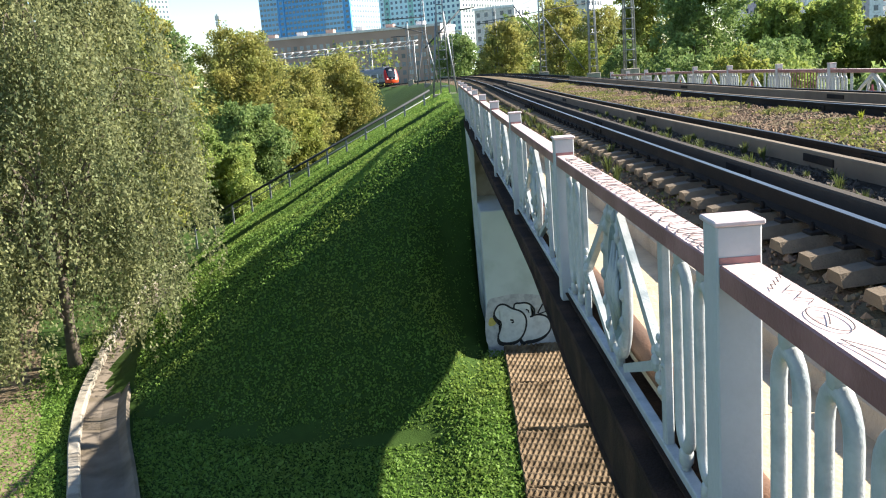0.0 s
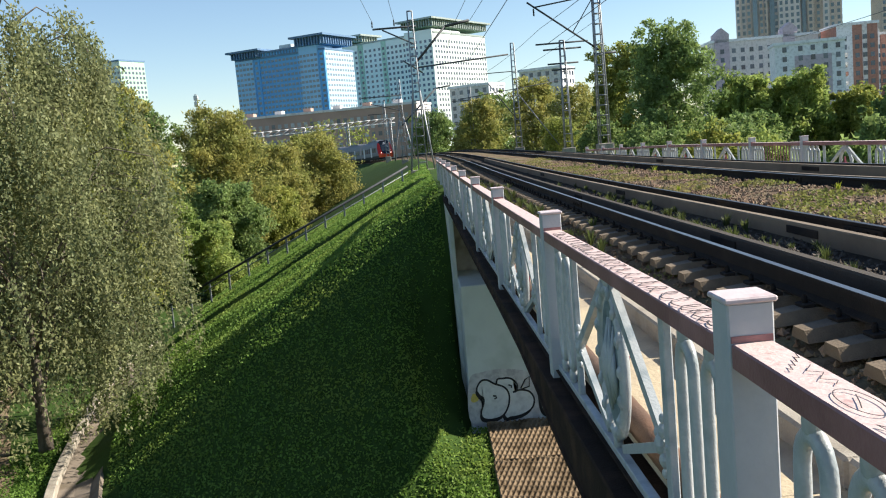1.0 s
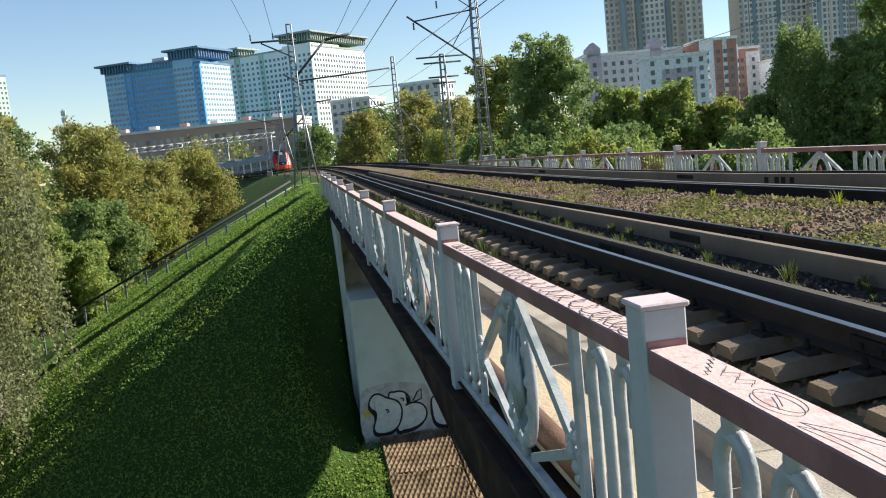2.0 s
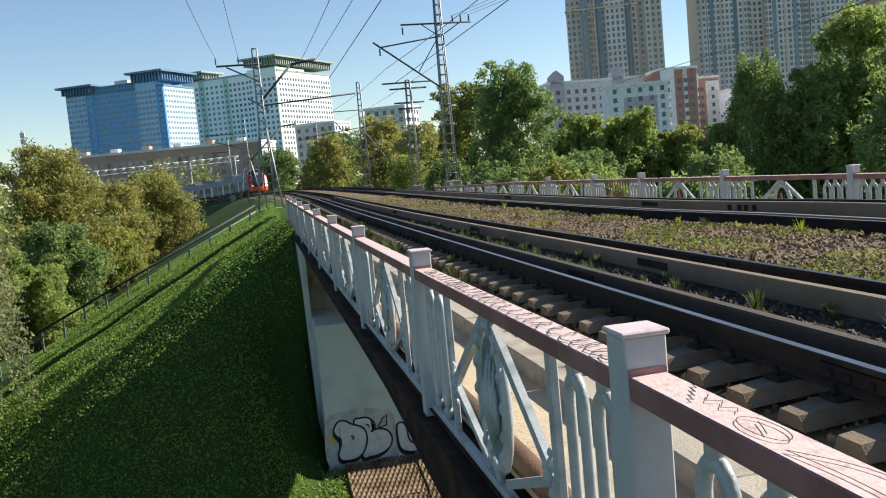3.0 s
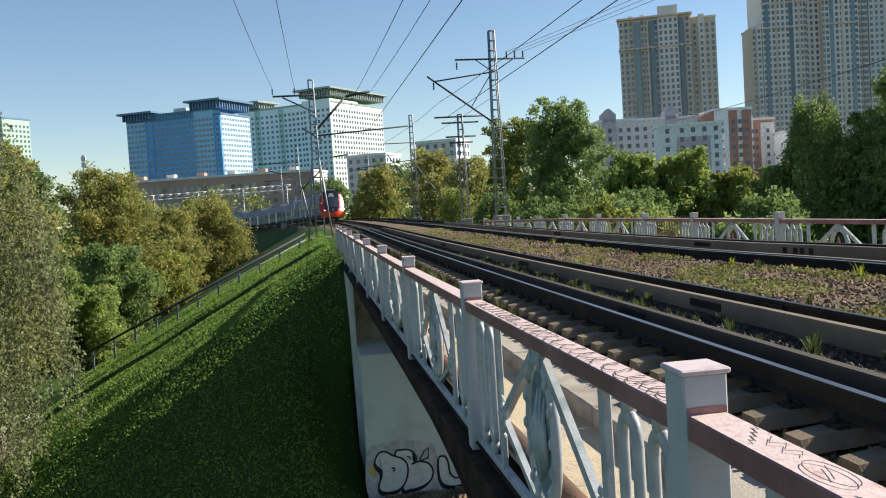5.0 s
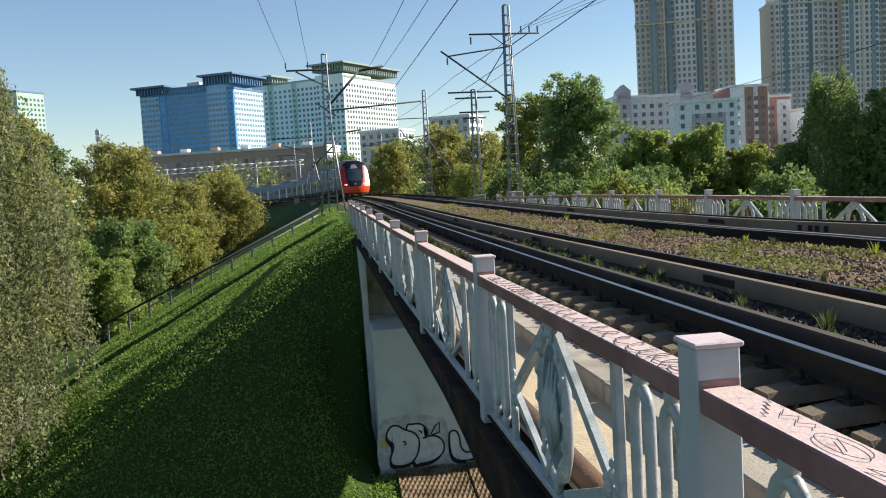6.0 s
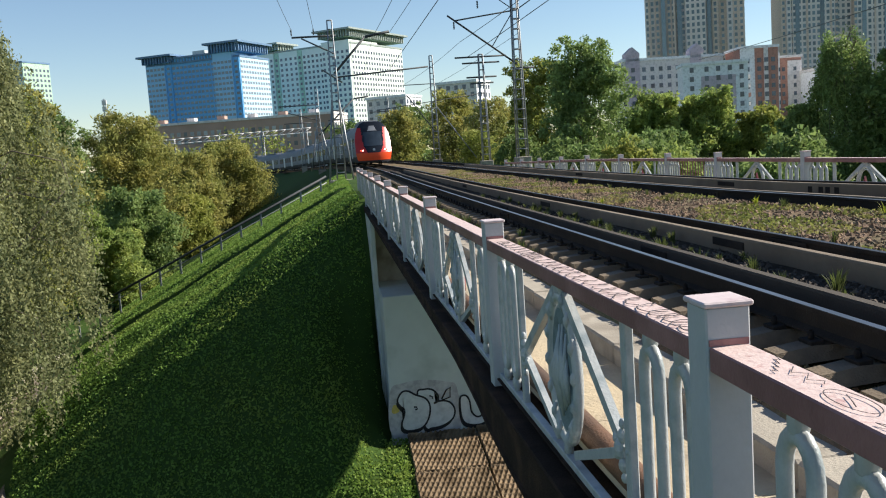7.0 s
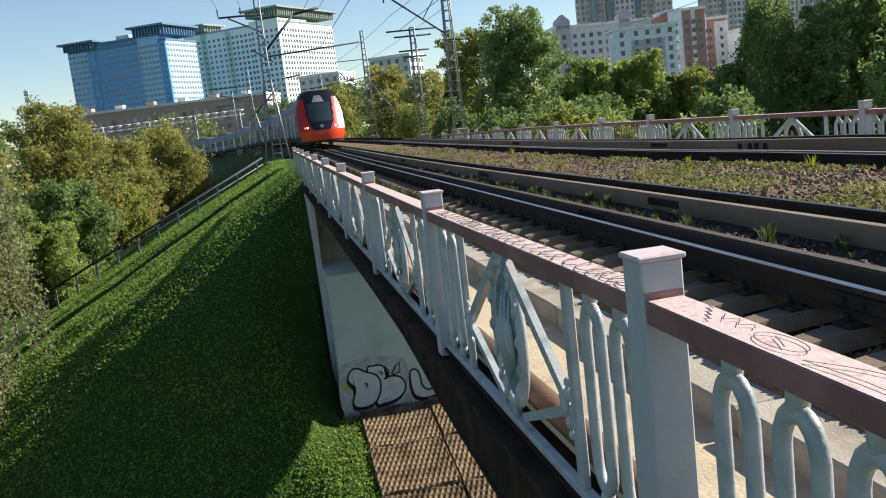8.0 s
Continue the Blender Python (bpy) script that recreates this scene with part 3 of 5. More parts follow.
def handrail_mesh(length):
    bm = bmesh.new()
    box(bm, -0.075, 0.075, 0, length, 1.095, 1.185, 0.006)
    # upward faces take the paler sunlit tone, the rest the darker side tone
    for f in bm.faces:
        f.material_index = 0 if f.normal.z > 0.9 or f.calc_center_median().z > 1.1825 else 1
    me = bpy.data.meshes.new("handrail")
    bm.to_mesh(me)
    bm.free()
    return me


THIN = box_mesh("thin_bar", -0.012, 0.012, -0.012, 0.012, 0.0, 1.095)


def railing(name, label, x, posts, foot, flip, loop_at, bar_at=1.15, near_end=999.0, joint=999.0):
    """Posts at the given y and foot height; between each pair a handrail, hoops, two flat bars and a starred medallion."""
    r = thing(name, label, "railing", "bridge railings", at=pose(x, 0, 0))
    shared = {}
    for y in posts:
        p = part_of("post", POST, M_WHITE, r, m=pose(0, y, foot(y)))
        part_of("post_cap", CAP, M_CAP, p, m=pose(0, 0, 1.323))
        part_of("paint_band", BAND, M_PINKSIDE, p, "painted red band", m=pose(0, 0, 1.186))
    for a, b in zip(posts, posts[1:]):
        ln = round(b - a - 0.166, 2)
        if ln not in shared:
            shared[ln] = (handrail_mesh(ln), box_mesh("bottom_rail", -0.03, 0.03, 0, ln, -0.04, 0.01, 0.005), box_mesh("bottom_flange", -0.055, -0.03, 0, ln, -0.045, -0.035))
        h, lo, fl = shared[ln]
        y0 = a + 0.083
        za, zb = foot(a), foot(b)
        slope = math.degrees(math.atan2(zb - za, b - a))

        def at(y, turn=0.0):
            return pose(0, y, za + (zb - za) * (y - a) / (b - a), slope, 0, 0) @ pose(0, 0, 0, 0, 0, turn)

        part_of("handrail", h, [M_PINK, M_PINKSIDE], r, "faded pink-red handrail, its sunlit top coloured paler than the sides", m=at(y0))
        part_of("bottom_rail", lo, M_SILVER, r, m=at(y0))
        part_of("bottom_flange", fl, M_LEDGE, r, m=at(y0))
        mid = (a + b) / 2
        if abs(b - joint) < 0.01:
            n = int(ln / 0.19)
            for i in range(n):
                y = y0 + (i + 0.5) * ln / n
                if i < 4 or i > n - 5:
                    part_of("baluster_loop", LOOP, M_SILVER, r, m=at(y))
                else:
                    part_of("thin_bar", THIN, M_PINKSIDE, r, "thin red bar at the expansion joint", m=at(y))
            continue
        near = abs(b - near_end) < 0.01
        for d in loop_at:
            part_of("baluster_loop", LOOP, M_SILVER, r, m=at(a + d))
        for d in (loop_at if not near else (0.55, 0.90, 1.24)):
            part_of("baluster_loop", LOOP, M_SILVER, r, m=at(b - d))
        for k in (-1, 1):
            part_of("flat_bar", FLAT, M_SILVER, r, m=at(mid + k * bar_at if not near or k < 0 else b - 1.68))
        part_of("wreath", WREATH, M_SILVER, r, m=at(mid, 180 if flip else 0))
        if not flip:
            sh = part_of("shield", SHIELD, M_SHIELD, r, m=at(mid))
            for me in STALKS:
                part_of("stalk", me, M_SILVER, sh)
        part_of("star", STAR, M_STARRED, r, "dull red five-pointed star", m=at(mid) @ pose(0.045 if not flip else -0.02, 0, 0.55 if not flip else 0.6) @ Matrix.Diagonal((1, 1.1, 1.1, 1)))
        part_of("brace", BRACE_A, M_SILVER, r, m=at(mid))
        part_of("brace", BRACE_B, M_SILVER, r, m=at(mid))
    return r


def far_foot(y):
    return glide(y, [(-5, 0.02), (14, 0.0), (23, -0.035), (27, -0.05), (31.5, -0.085), (36, -0.12), (40, -0.18), (55, -0.42)])


railing("bridge_railing", "white cast-iron railing with wreath medallions and pink handrail, scrawled over", 0.094, [-6.19, -1.69, 2.81, 7.31, 12.2, 16.8, 21.45, 26.1, 30.75, 35.4, 40.0, 44.6], deck_z, False, (0.34, 0.70), 1.22, near_end=2.81)
railing("bridge_railing", "white cast-iron railing with red stars along the opposite edge", 9.35, [-4.2, 0.35, 4.9, 9.5, 14.05, 18.6, 23.15, 26.8, 31.4, 35.7, 39.9, 44.2, 48.5, 53.0], far_foot, True, (0.27, 0.52, 0.77), 1.12, joint=26.8)

# ---- train ----
M_TRAINGREY = material("grey_train_paint", (0.19, 0.20, 0.22), 0.6, spec=0.2, var=0.06, scale=2, bump=0.0, second=(0.23, 0.24, 0.26))
M_TRAINWHITE = material("white_train_paint", (0.62, 0.64, 0.66), 0.35, var=0.05, scale=2, bump=0.0)
M_TRAINRED = material("red_train_paint", (0.55, 0.028, 0.022), 0.3, var=0.06, scale=2, bump=0.0, second=(0.5, 0.025, 0.02))
M_TRAINORANGE = material("orange_red_bumper", (0.85, 0.085, 0.018), 0.4, var=0.06, scale=2, bump=0.0, second=(0.78, 0.075, 0.016))
M_TRAINBLACK = material("glossy_black_mask", (0.012, 0.013, 0.015), 0.12, var=0.05, bump=0.0, spec=0.6)
M_TRAINGLASS = material("dark_tinted_glass", (0.03, 0.04, 0.05), 0.06, var=0.05, bump=0.0, spec=0.8)
M_UNDER = material("dark_underframe", (0.035, 0.035, 0.037), 0.8, var=0.2, bump=0.2)
M_LAMP = glow("headlamp_light", (1.0, 0.93, 0.8), 2.5)
M_LAMPRED = glow("marker_lamp", (1.0, 0.12, 0.06), 1.5)


def half_width(z):
    return glide(z, [(0.3, 1.50), (0.8, 1.66), (1.2, 1.74), (2.5, 1.74), (3.2, 1.62), (3.8, 1.38), (4.1, 1.12), (4.3, 0.75)])


def nose_y(x, z):
    return 0.62 * max(0.0, z - 1.25) ** 1.08 + 0.22 * abs(x) ** 2.2 + 0.12 * max(0, 0.9 - z)


def body_mesh(length, nose):
    """Shell of a carriage: forward is -y, the nose begins at y = 0."""
    zs = [0.35, 0.6, 0.9, 1.2, 1.5, 1.9, 2.3, 2.7, 3.0, 3.3, 3.6, 3.85, 4.1, 4.3]
    bm = bmesh.new()
    ys = [0.0, 0.02, length * 0.3, length * 0.6, length]
    def ring(y):
        vs = []
        for z in zs:
            w = half_width(z)
            vs.append(bm.verts.new((-w, y + (nose_y(w, z) if nose and y < 0.5 else 0.0), z)))
        for z in zs[::-1]:
            w = half_width(z)
            vs.append(bm.verts.new((w, y + (nose_y(w, z) if nose and y < 0.5 else 0.0), z)))
        return vs
    rings = [ring(y) for y in ys]
    n = len(rings[0])
    for a, b in zip(rings, rings[1:]):
        for i in range(n):
            f = bm.faces.new((a[i], b[i], b[(i + 1) % n], a[(i + 1) % n]))
            f.smooth = False
            zc = f.calc_center_median().z
            f.material_index = 1 if zc < 0.9 else (2 if zc > 3.9 else 0)
    bm.faces.new(rings[-1])
    if not nose:
        bm.faces.new(rings[0][::-1])
    bmesh.ops.recalc_face_normals(bm, faces=bm.faces)
    me = bpy.data.meshes.new("body")
    bm.to_mesh(me)
    bm.free()
    return me


def nose_patch(test, lift, nu=40, nv=48, z0=0.35, z1=4.3):
    """The part of the nose's skin whose (x, z) pass the test."""
    bm = bmesh.new()
    grid = {}
    for j in range(nv + 1):
        z = z0 + (z1 - z0) * j / nv
        for i in range(nu + 1):
            x = (2 * i / nu - 1) * half_width(z)
            grid[i, j] = (x, nose_y(x, z) - lift, z)
    made = {}
    def vert(k):
        if k not in made:
            made[k] = bm.verts.new(grid[k])
        return made[k]
    for j in range(nv):
        for i in range(nu):
            q = [(i, j), (i + 1, j), (i + 1, j + 1), (i, j + 1)]
            cx, cz = sum(grid[k][0] for k in q) / 4, sum(grid[k][2] for k in q) / 4
            if test(cx, cz):
                f = bm.faces.new([vert(k) for k in q])
                f.smooth = True
    return bm


CAR_L = 22.0
WIN = box_mesh("side_window", -0.02, 0.02, -0.85, 0.85, 1.75, 2.75, 0.015)
DOOR = box_mesh("side_door", -0.022, 0.022, -0.65, 0.65, 0.75, 2.95, 0.015)
BODY_MID = body_mesh(CAR_L - 0.5, False)
WHEEL = bpy.data.meshes.new("wheel")
_bm = bmesh.new()
bmesh.ops.create_cone(_bm, cap_ends=True, segments=20, radius1=0.46, radius2=0.46, depth=0.13, matrix=Matrix.Rotation(radians(90), 4, "Y"))
_bm.to_mesh(WHEEL)
_bm.free()


def fit_out(car, start):
    for s in (-1, 1):
        y = start
        k = 0
        while y < CAR_L - 1.6:
            if k in (2, 6):
                part_of("side_door", DOOR, M_TRAINWHITE, car, m=pose(s * 1.745, y, 0))
            else:
                part_of("side_window", WIN, M_TRAINGLASS, car, m=pose(s * 1.742, y, 0))
            y += 2.15
            k += 1
    for y in (2.8, 5.4, 16.6, 19.2):
        for s in (-1, 1):
            part_of("wheel", WHEEL, M_UNDER, car, m=pose(s * 0.78, y, 0.46))
    bm = bmesh.new()
    box(bm, -1.2, 1.2, 7.0, 15.0, 0.25, 0.8, 0.05)
    part("underframe_box", bm, M_UNDER, car)
    bm = bmesh.new()
    box(bm, -0.9, 0.9, 6.0, 16.0, 4.25, 4.55, 0.08)
    part("roof_unit", bm, M_TRAINGREY, car)


def lead_car():
    car = thing("train_lead_car", "red, orange and black front carriage of a modern electric train", "train car", "train")
    part_of("body", body_mesh(CAR_L - 0.5, True), [M_TRAINGREY, M_UNDER, M_TRAINGREY], car, "grey painted shell")
    mask = lambda x, z: z > 1.28 and abs(x) < min(0.62 + 0.55 * (z - 1.28), 0.94 + 0.06 * (z - 1.3)) + (1.0 if z > 3.75 else 0.0)
    part("red_surround", nose_patch(lambda x, z: z >= 1.22 and not mask(x, z) and z < 4.28, 0.0), M_TRAINRED, car, "red front surround")
    part("mask", nose_patch(mask, 0.004), M_TRAINBLACK, car, "glossy black front mask")
    part("bumper", nose_patch(lambda x, z: 0.5 < z < 1.22, 0.02), M_TRAINORANGE, car, "orange-red front bumper")
    part("skirt", nose_patch(lambda x, z: z <= 0.5, 0.0), M_UNDER, car)
    part("windscreen", nose_patch(lambda x, z: 1.9 < z < 3.3 and abs(x) < 0.80 + 0.05 * (z - 1.3), 0.02), M_TRAINGLASS, car, "dark raked windscreen")
    part("route_sign", nose_patch(lambda x, z: 3.4 < z < 3.85 and abs(x) < 0.45 - (z - 3.4) * 0.4, 0.02), M_TRAINGREY, car, "trapezoid route sign")
    for s in (-1, 1):
        for nm, dx, mat, r in (("headlight", 1.06, M_LAMP, 0.075), ("marker_light", 1.24, M_LAMPRED, 0.07)):
            bm = bmesh.new()
            bmesh.ops.create_uvsphere(bm, u_segments=12, v_segments=8, radius=r)
            part(nm, bm, mat, car).matrix_basis = pose(s * dx, nose_y(dx, 1.5) - 0.01, 1.5)
    bm = bmesh.new()
    bmesh.ops.create_cone(bm, cap_ends=True, segments=20, radius1=0.13, radius2=0.13, depth=0.03, matrix=Matrix.Rotation(radians(90), 4, "X"))
    part("badge", bm, M_TRAINWHITE, car, "round white badge").matrix_basis = pose(0, nose_y(0, 1.5) - 0.02, 1.55)
    fit_out(car, 4.2)
    return car


def middle_car():
    car = thing("train_carriage", "grey passenger carriage with a dark window band", "train car", "train")
    part_of("body", BODY_MID, [M_TRAINGREY, M_UNDER, M_TRAINGREY], car)
    fit_out(car, 2.0)
    return car


TRAIN = [lead_car()]
TRAIN.append(middle_car())
for _ in range(6):
    TRAIN.append(copy_thing(TRAIN[1], Matrix.Identity(4)))


def along(y, d):
    """The y reached after d metres of track away from the bridge."""
    while d > 0:
        s = min(1.0, d)
        dx = track_x(y + 0.5) - track_x(y - 0.5)
        y += s / math.hypot(1, dx)
        d -= s
    return y


def front_at(t):
    return 67.0 + 18.8 * (8.0 - t)


def car_pose(t, i):
    y0 = along(front_at(t), CAR_L * i)
    ya, yb = along(y0, 4.0), along(y0, 18.0)
    a = Vector((track_x(ya), ya, track_z(ya) + cant_z(ya) / 2))
    b = Vector((track_x(yb), yb, track_z(yb) + cant_z(yb) / 2))
    d = (b - a).normalized()
    o = a - d * 4.0
    yaw = math.degrees(math.atan2(-d.x, d.y))
    pitch = math.degrees(math.asin(d.z))
    return pose(o.x, o.y, o.z, pitch, 0, yaw)


def motions():
    for i, car in enumerate(TRAIN):
        walk(car, [(k * 0.5, car_pose(k * 0.5, i)) for k in range(17)])

# ---- masts and wires ----
def lattice(bm, x0, y0, z0, z1, w0, w1, n, r=0.035):
    """Four tapering legs with ladder rungs."""
    cs = [(-1, -1), (1, -1), (1, 1), (-1, 1)]
    lev = []
    for i in range(n + 1):
        k = i / n
        w = w0 + (w1 - w0) * k
        lev.append([(x0 + sx * w, y0 + sy * w, z0 + (z1 - z0) * k) for sx, sy in cs])
    for c in range(4):
        bar(bm, lev[0][c], lev[-1][c], r * 2)
    for i in range(n + 1):
        for c in range(4):
            bar(bm, lev[i][c], lev[i][(c + 1) % 4], r * 1.5)


def mast(x, y, z0, z1, label, side):
    t = thing("catenary_mast", label, "catenary mast", "catenary masts", at=pose(x, y, z0))
    h = z1 - z0
    bm = bmesh.new()
    lattice(bm, 0, 0, 0, h, 0.32, 0.17, int(h / 0.62))
    part("lattice_tower", bm, M_GALV, t, "grey lattice steel tower")
    bm = bmesh.new()
    box(bm, -0.5, 0.5, -0.5, 0.5, -1.2, 0.12, 0.03)
    part("footing", bm, M_CONC, t)
    return t


def arm(t, a, b, w=0.09, mat=None, name="cross_arm"):
    bm = bmesh.new()
    bar(bm, a, b, w)
    return part(name, bm, mat or M_DARKSTEEL, t)


def insulator(t, p, h=0.45):
    bm = bmesh.new()
    tube(bm, [(p[0], p[1], p[2] - h / 2 + h * k / 8) for k in range(9)], [0.03 if k % 2 else 0.07 for k in range(9)], 8)
    return part("insulator", bm, M_DARKSTEEL, t)


mA = mast(11.3, 57, 0.9, 13.1, "tall grey lattice mast carrying overhead lines beside the track", 1)
arm(mA, (-2.5, 0, 10.4), (2.15, 0, 10.35), 0.1)
arm(mA, (-4.0, 0, 9.05), (0.1, 0, 9.55), 0.08)
arm(mA, (-4.4, 0, 9.4), (0.0, 0, 6.1), 0.11, name="cantilever")
arm(mA, (-1.2, 0, 10.4), (-0.1, 0, 9.6), 0.06, name="stay")
arm(mA, (1.4, 0, 10.35), (0.2, 0, 9.6), 0.06, name="stay")
arm(mA, (-0.1, 0, 9.5), (-1.6, 0, 7.3), 0.06, name="stay")
arm(mA, (-0.3, 0, 5.85), (1.1, 0, 5.85), 0.11)
for px in (0.95, 1.5, 2.05):
    insulator(mA, (px, 0, 10.6))
insulator(mA, (-4.0, 0, 8.75))
insulator(mA, (-2.4, 0, 10.0))
mA2 = mast(12.08, 75, 0.5, 9.6, "grey lattice mast with stacked insulator arms", 1)
for z, w in ((8.9, 2.2), (8.4, 1.6), (7.2, 1.3), (6.7, 1.0)):
    arm(mA2, (-w, 0, z), (w, 0, z), 0.12)
mB = mast(10.85, 100, 0.6, 12.3, "grey lattice mast with a side stay", 1)
arm(mB, (-3.2, 0, 8.6), (0.2, 0, 8.6), 0.08)
arm(mB, (-6.5, 0, 6.0), (5.5, 0, 7.2), 0.07)
arm(mB, (-3.0, 0, 7.5), (0, 0, 3.2), 0.1, name="cantilever")
arm(mB, (0.3, -0.2, 6.0), (4.2, -2.0, 0.0), 0.09, M_GALV, "stay")
mC = mast(-0.5, 66, 0.0, 11.7, "slim lattice mast on a triangular foot beside the slope", -1)
arm(mC, (-2.8, 0, 10.6), (0.4, 0, 10.6), 0.12)
arm(mC, (-2.1, 0, 10.5), (0.2, 0, 9.3), 0.09)
arm(mC, (0.1, 0, 7.9), (2.5, 0, 10.4), 0.17, name="cantilever")
arm(mC, (2.5, 0, 10.4), (4.3, 0, 10.7), 0.17, name="cantilever")
arm(mC, (0.2, 0, 7.6), (7.0, 0, 8.0), 0.10)
arm(mC, (-0.8, 0, 8.2), (0.6, 0, 7.2), 0.09)
for px in (-2.8, -1.2):
    insulator(mC, (px, 0, 10.95))
bm = bmesh.new()
for s in (-1, 1):
    bar(bm, (s * 0.25, 0.2, 6.0), (s * 0.9, -0.6, -0.2), 0.1)
part("leg", bm, M_GALV, mC)
bm = bmesh.new()
box(bm, -0.9, 0.9, -0.7, 0.5, -1.0, 0.1, 0.04)
part("foot_slab", bm, M_CONC, mC)
mD = mast(-2.4, 122, 0.0, 11.0, "slim lattice mast carrying overhead lines far along the track", -1)
arm(mD, (-5.2, 0, 8.9), (0.3, 0, 8.9), 0.12)
arm(mD, (-4, 0, 8.0), (0, 0, 6.8), 0.1)
arm(mD, (0.0, 0, 4.8), (5.0, 0, 9.4), 0.18, name="cantilever")
arm(mD, (5.0, 0, 9.4), (7.0, 0, 9.6), 0.18, name="cantilever")
bm = bmesh.new()
for s in (-1, 1):
    bar(bm, (s * 0.25, 0, 6.0), (s * 1.4, -0.3, 0.0), 0.14)
part("leg", bm, M_GALV, mD)
for xx, yy, hh in ((9.0, 150, 11.0), (2.0, 175, 11.0), (-6, 165, 10.5)):
    mE = mast(xx, yy, 0.2, hh, "distant lattice mast among trees", 1)
    arm(mE, (-3, 0, hh - 2.5), (2, 0, hh - 2.5), 0.12)


def wire(a, b, sag, r=0.014, label="thin dark overhead line wire"):
    a, b = Vector(a), Vector(b)
    n = 18
    bm = bmesh.new()
    tube(bm, [a.lerp(b, k / n) - Vector((0, 0, sag * 4 * (k / n) * (1 - k / n))) for k in range(n + 1)], r, 5, caps=False)
    return tagged(part("overhead_wire", bm, M_WIRE), label, "overhead wire", "overhead wires")


for x0, z0 in ((2.6, 10.4), (3.8, 10.6)):
    wire((x0, 66, z0), (x0 + 0.6, -40, z0 + 0.6), 1.0, 0.016)
wire((3.6, 66, 7.9), (3.0, -40, 7.4), 0.1, 0.018, "contact wire over the near track")
for px in (-3.3, -1.7):
    wire((px, 66, 11.2), (px - 0.8, -40, 11.6), 1.3, 0.014)
wire((7.6, 57, 8.6), (7.4, -40, 9.2), 0.9, 0.016)
wire((8.0, 57, 7.6), (7.4, -40, 7.4), 0.1, 0.018, "contact wire over the far track")
for k in range(3):
    wire((12.25 + 0.55 * k, 57, 11.7), (31 + 1.2 * k, -40, 13.5), 1.0, 0.012)
wire((55.4, 130, 12.6), (26.5, 27, 8.0), 0.3, 0.03, "thick dark cable crossing before the towers")
wire((11.5, 57, 9.0), (8.0, 120, 8.5), 0.5, 0.014)
wire((3.5, 66, 8.0), (2.0, 122, 8.0), 0.3, 0.016)
wire((2.6, 66, 10.4), (2.2, 122, 9.6), 0.8, 0.014)
wire((7.6, 57, 8.6), (5.0, 100, 8.4), 0.5, 0.014)

# ---- buildings ----
def facade_windows(b, origin, along_v, normal, cols, floors, w, h, dx, dz, mat, mesh_cache, budget):
    key = (round(w, 2), round(h, 2))
    if key not in mesh_cache:
        mesh_cache[key] = box_mesh("window", -w / 2, w / 2, -0.1, 0.12, -h / 2, h / 2)
    me = mesh_cache[key]
    u, nv = Vector(along_v), Vector(normal)
    yaw = math.atan2(nv.y, nv.x) + math.pi / 2
    rest_v, rest_f = [], []
    for f in range(floors):
        for c in range(cols):
            p = Vector(origin) + u * (dx * (c + 0.5)) + Vector((0, 0, dz * (f + 0.5)))
            m = Matrix.Translation(p) @ Matrix.Rotation(yaw, 4, "Z")
            if budget[0] > 0:
                part_of("window", me, mat, b, m=m)
                budget[0] -= 1
            else:
                k = len(rest_v)
                rest_v += [m @ v.co for v in me.vertices]
                rest_f += [tuple(k + i for i in pl.vertices) for pl in me.polygons]
    if rest_v:
        r = bpy.data.meshes.new("windows_rest")
        r.from_pydata(rest_v, [], rest_f)
        ob = part_of("glazing", r, mat, b)
        ob["kind"] = "stuff"


M_WIN = material("dark_window_glass", (0.09, 0.11, 0.14), 0.15, var=0.2, scale=0.5, bump=0, obj_var=0.5, spec=0.6)
M_WINP = material("pale_curtained_window", (0.34, 0.34, 0.34), 0.4, var=0.2, scale=0.5, bump=0, obj_var=0.6)
M_WINL = material("light_window_glass", (0.16, 0.20, 0.25), 0.2, var=0.2, scale=0.5, bump=0, obj_var=0.4, spec=0.6)


def slab(bm, x0, x1, y0, y1, z0, z1, mat=0):
    box(bm, x0, x1, y0, y1, z0, z1, 0, mat)


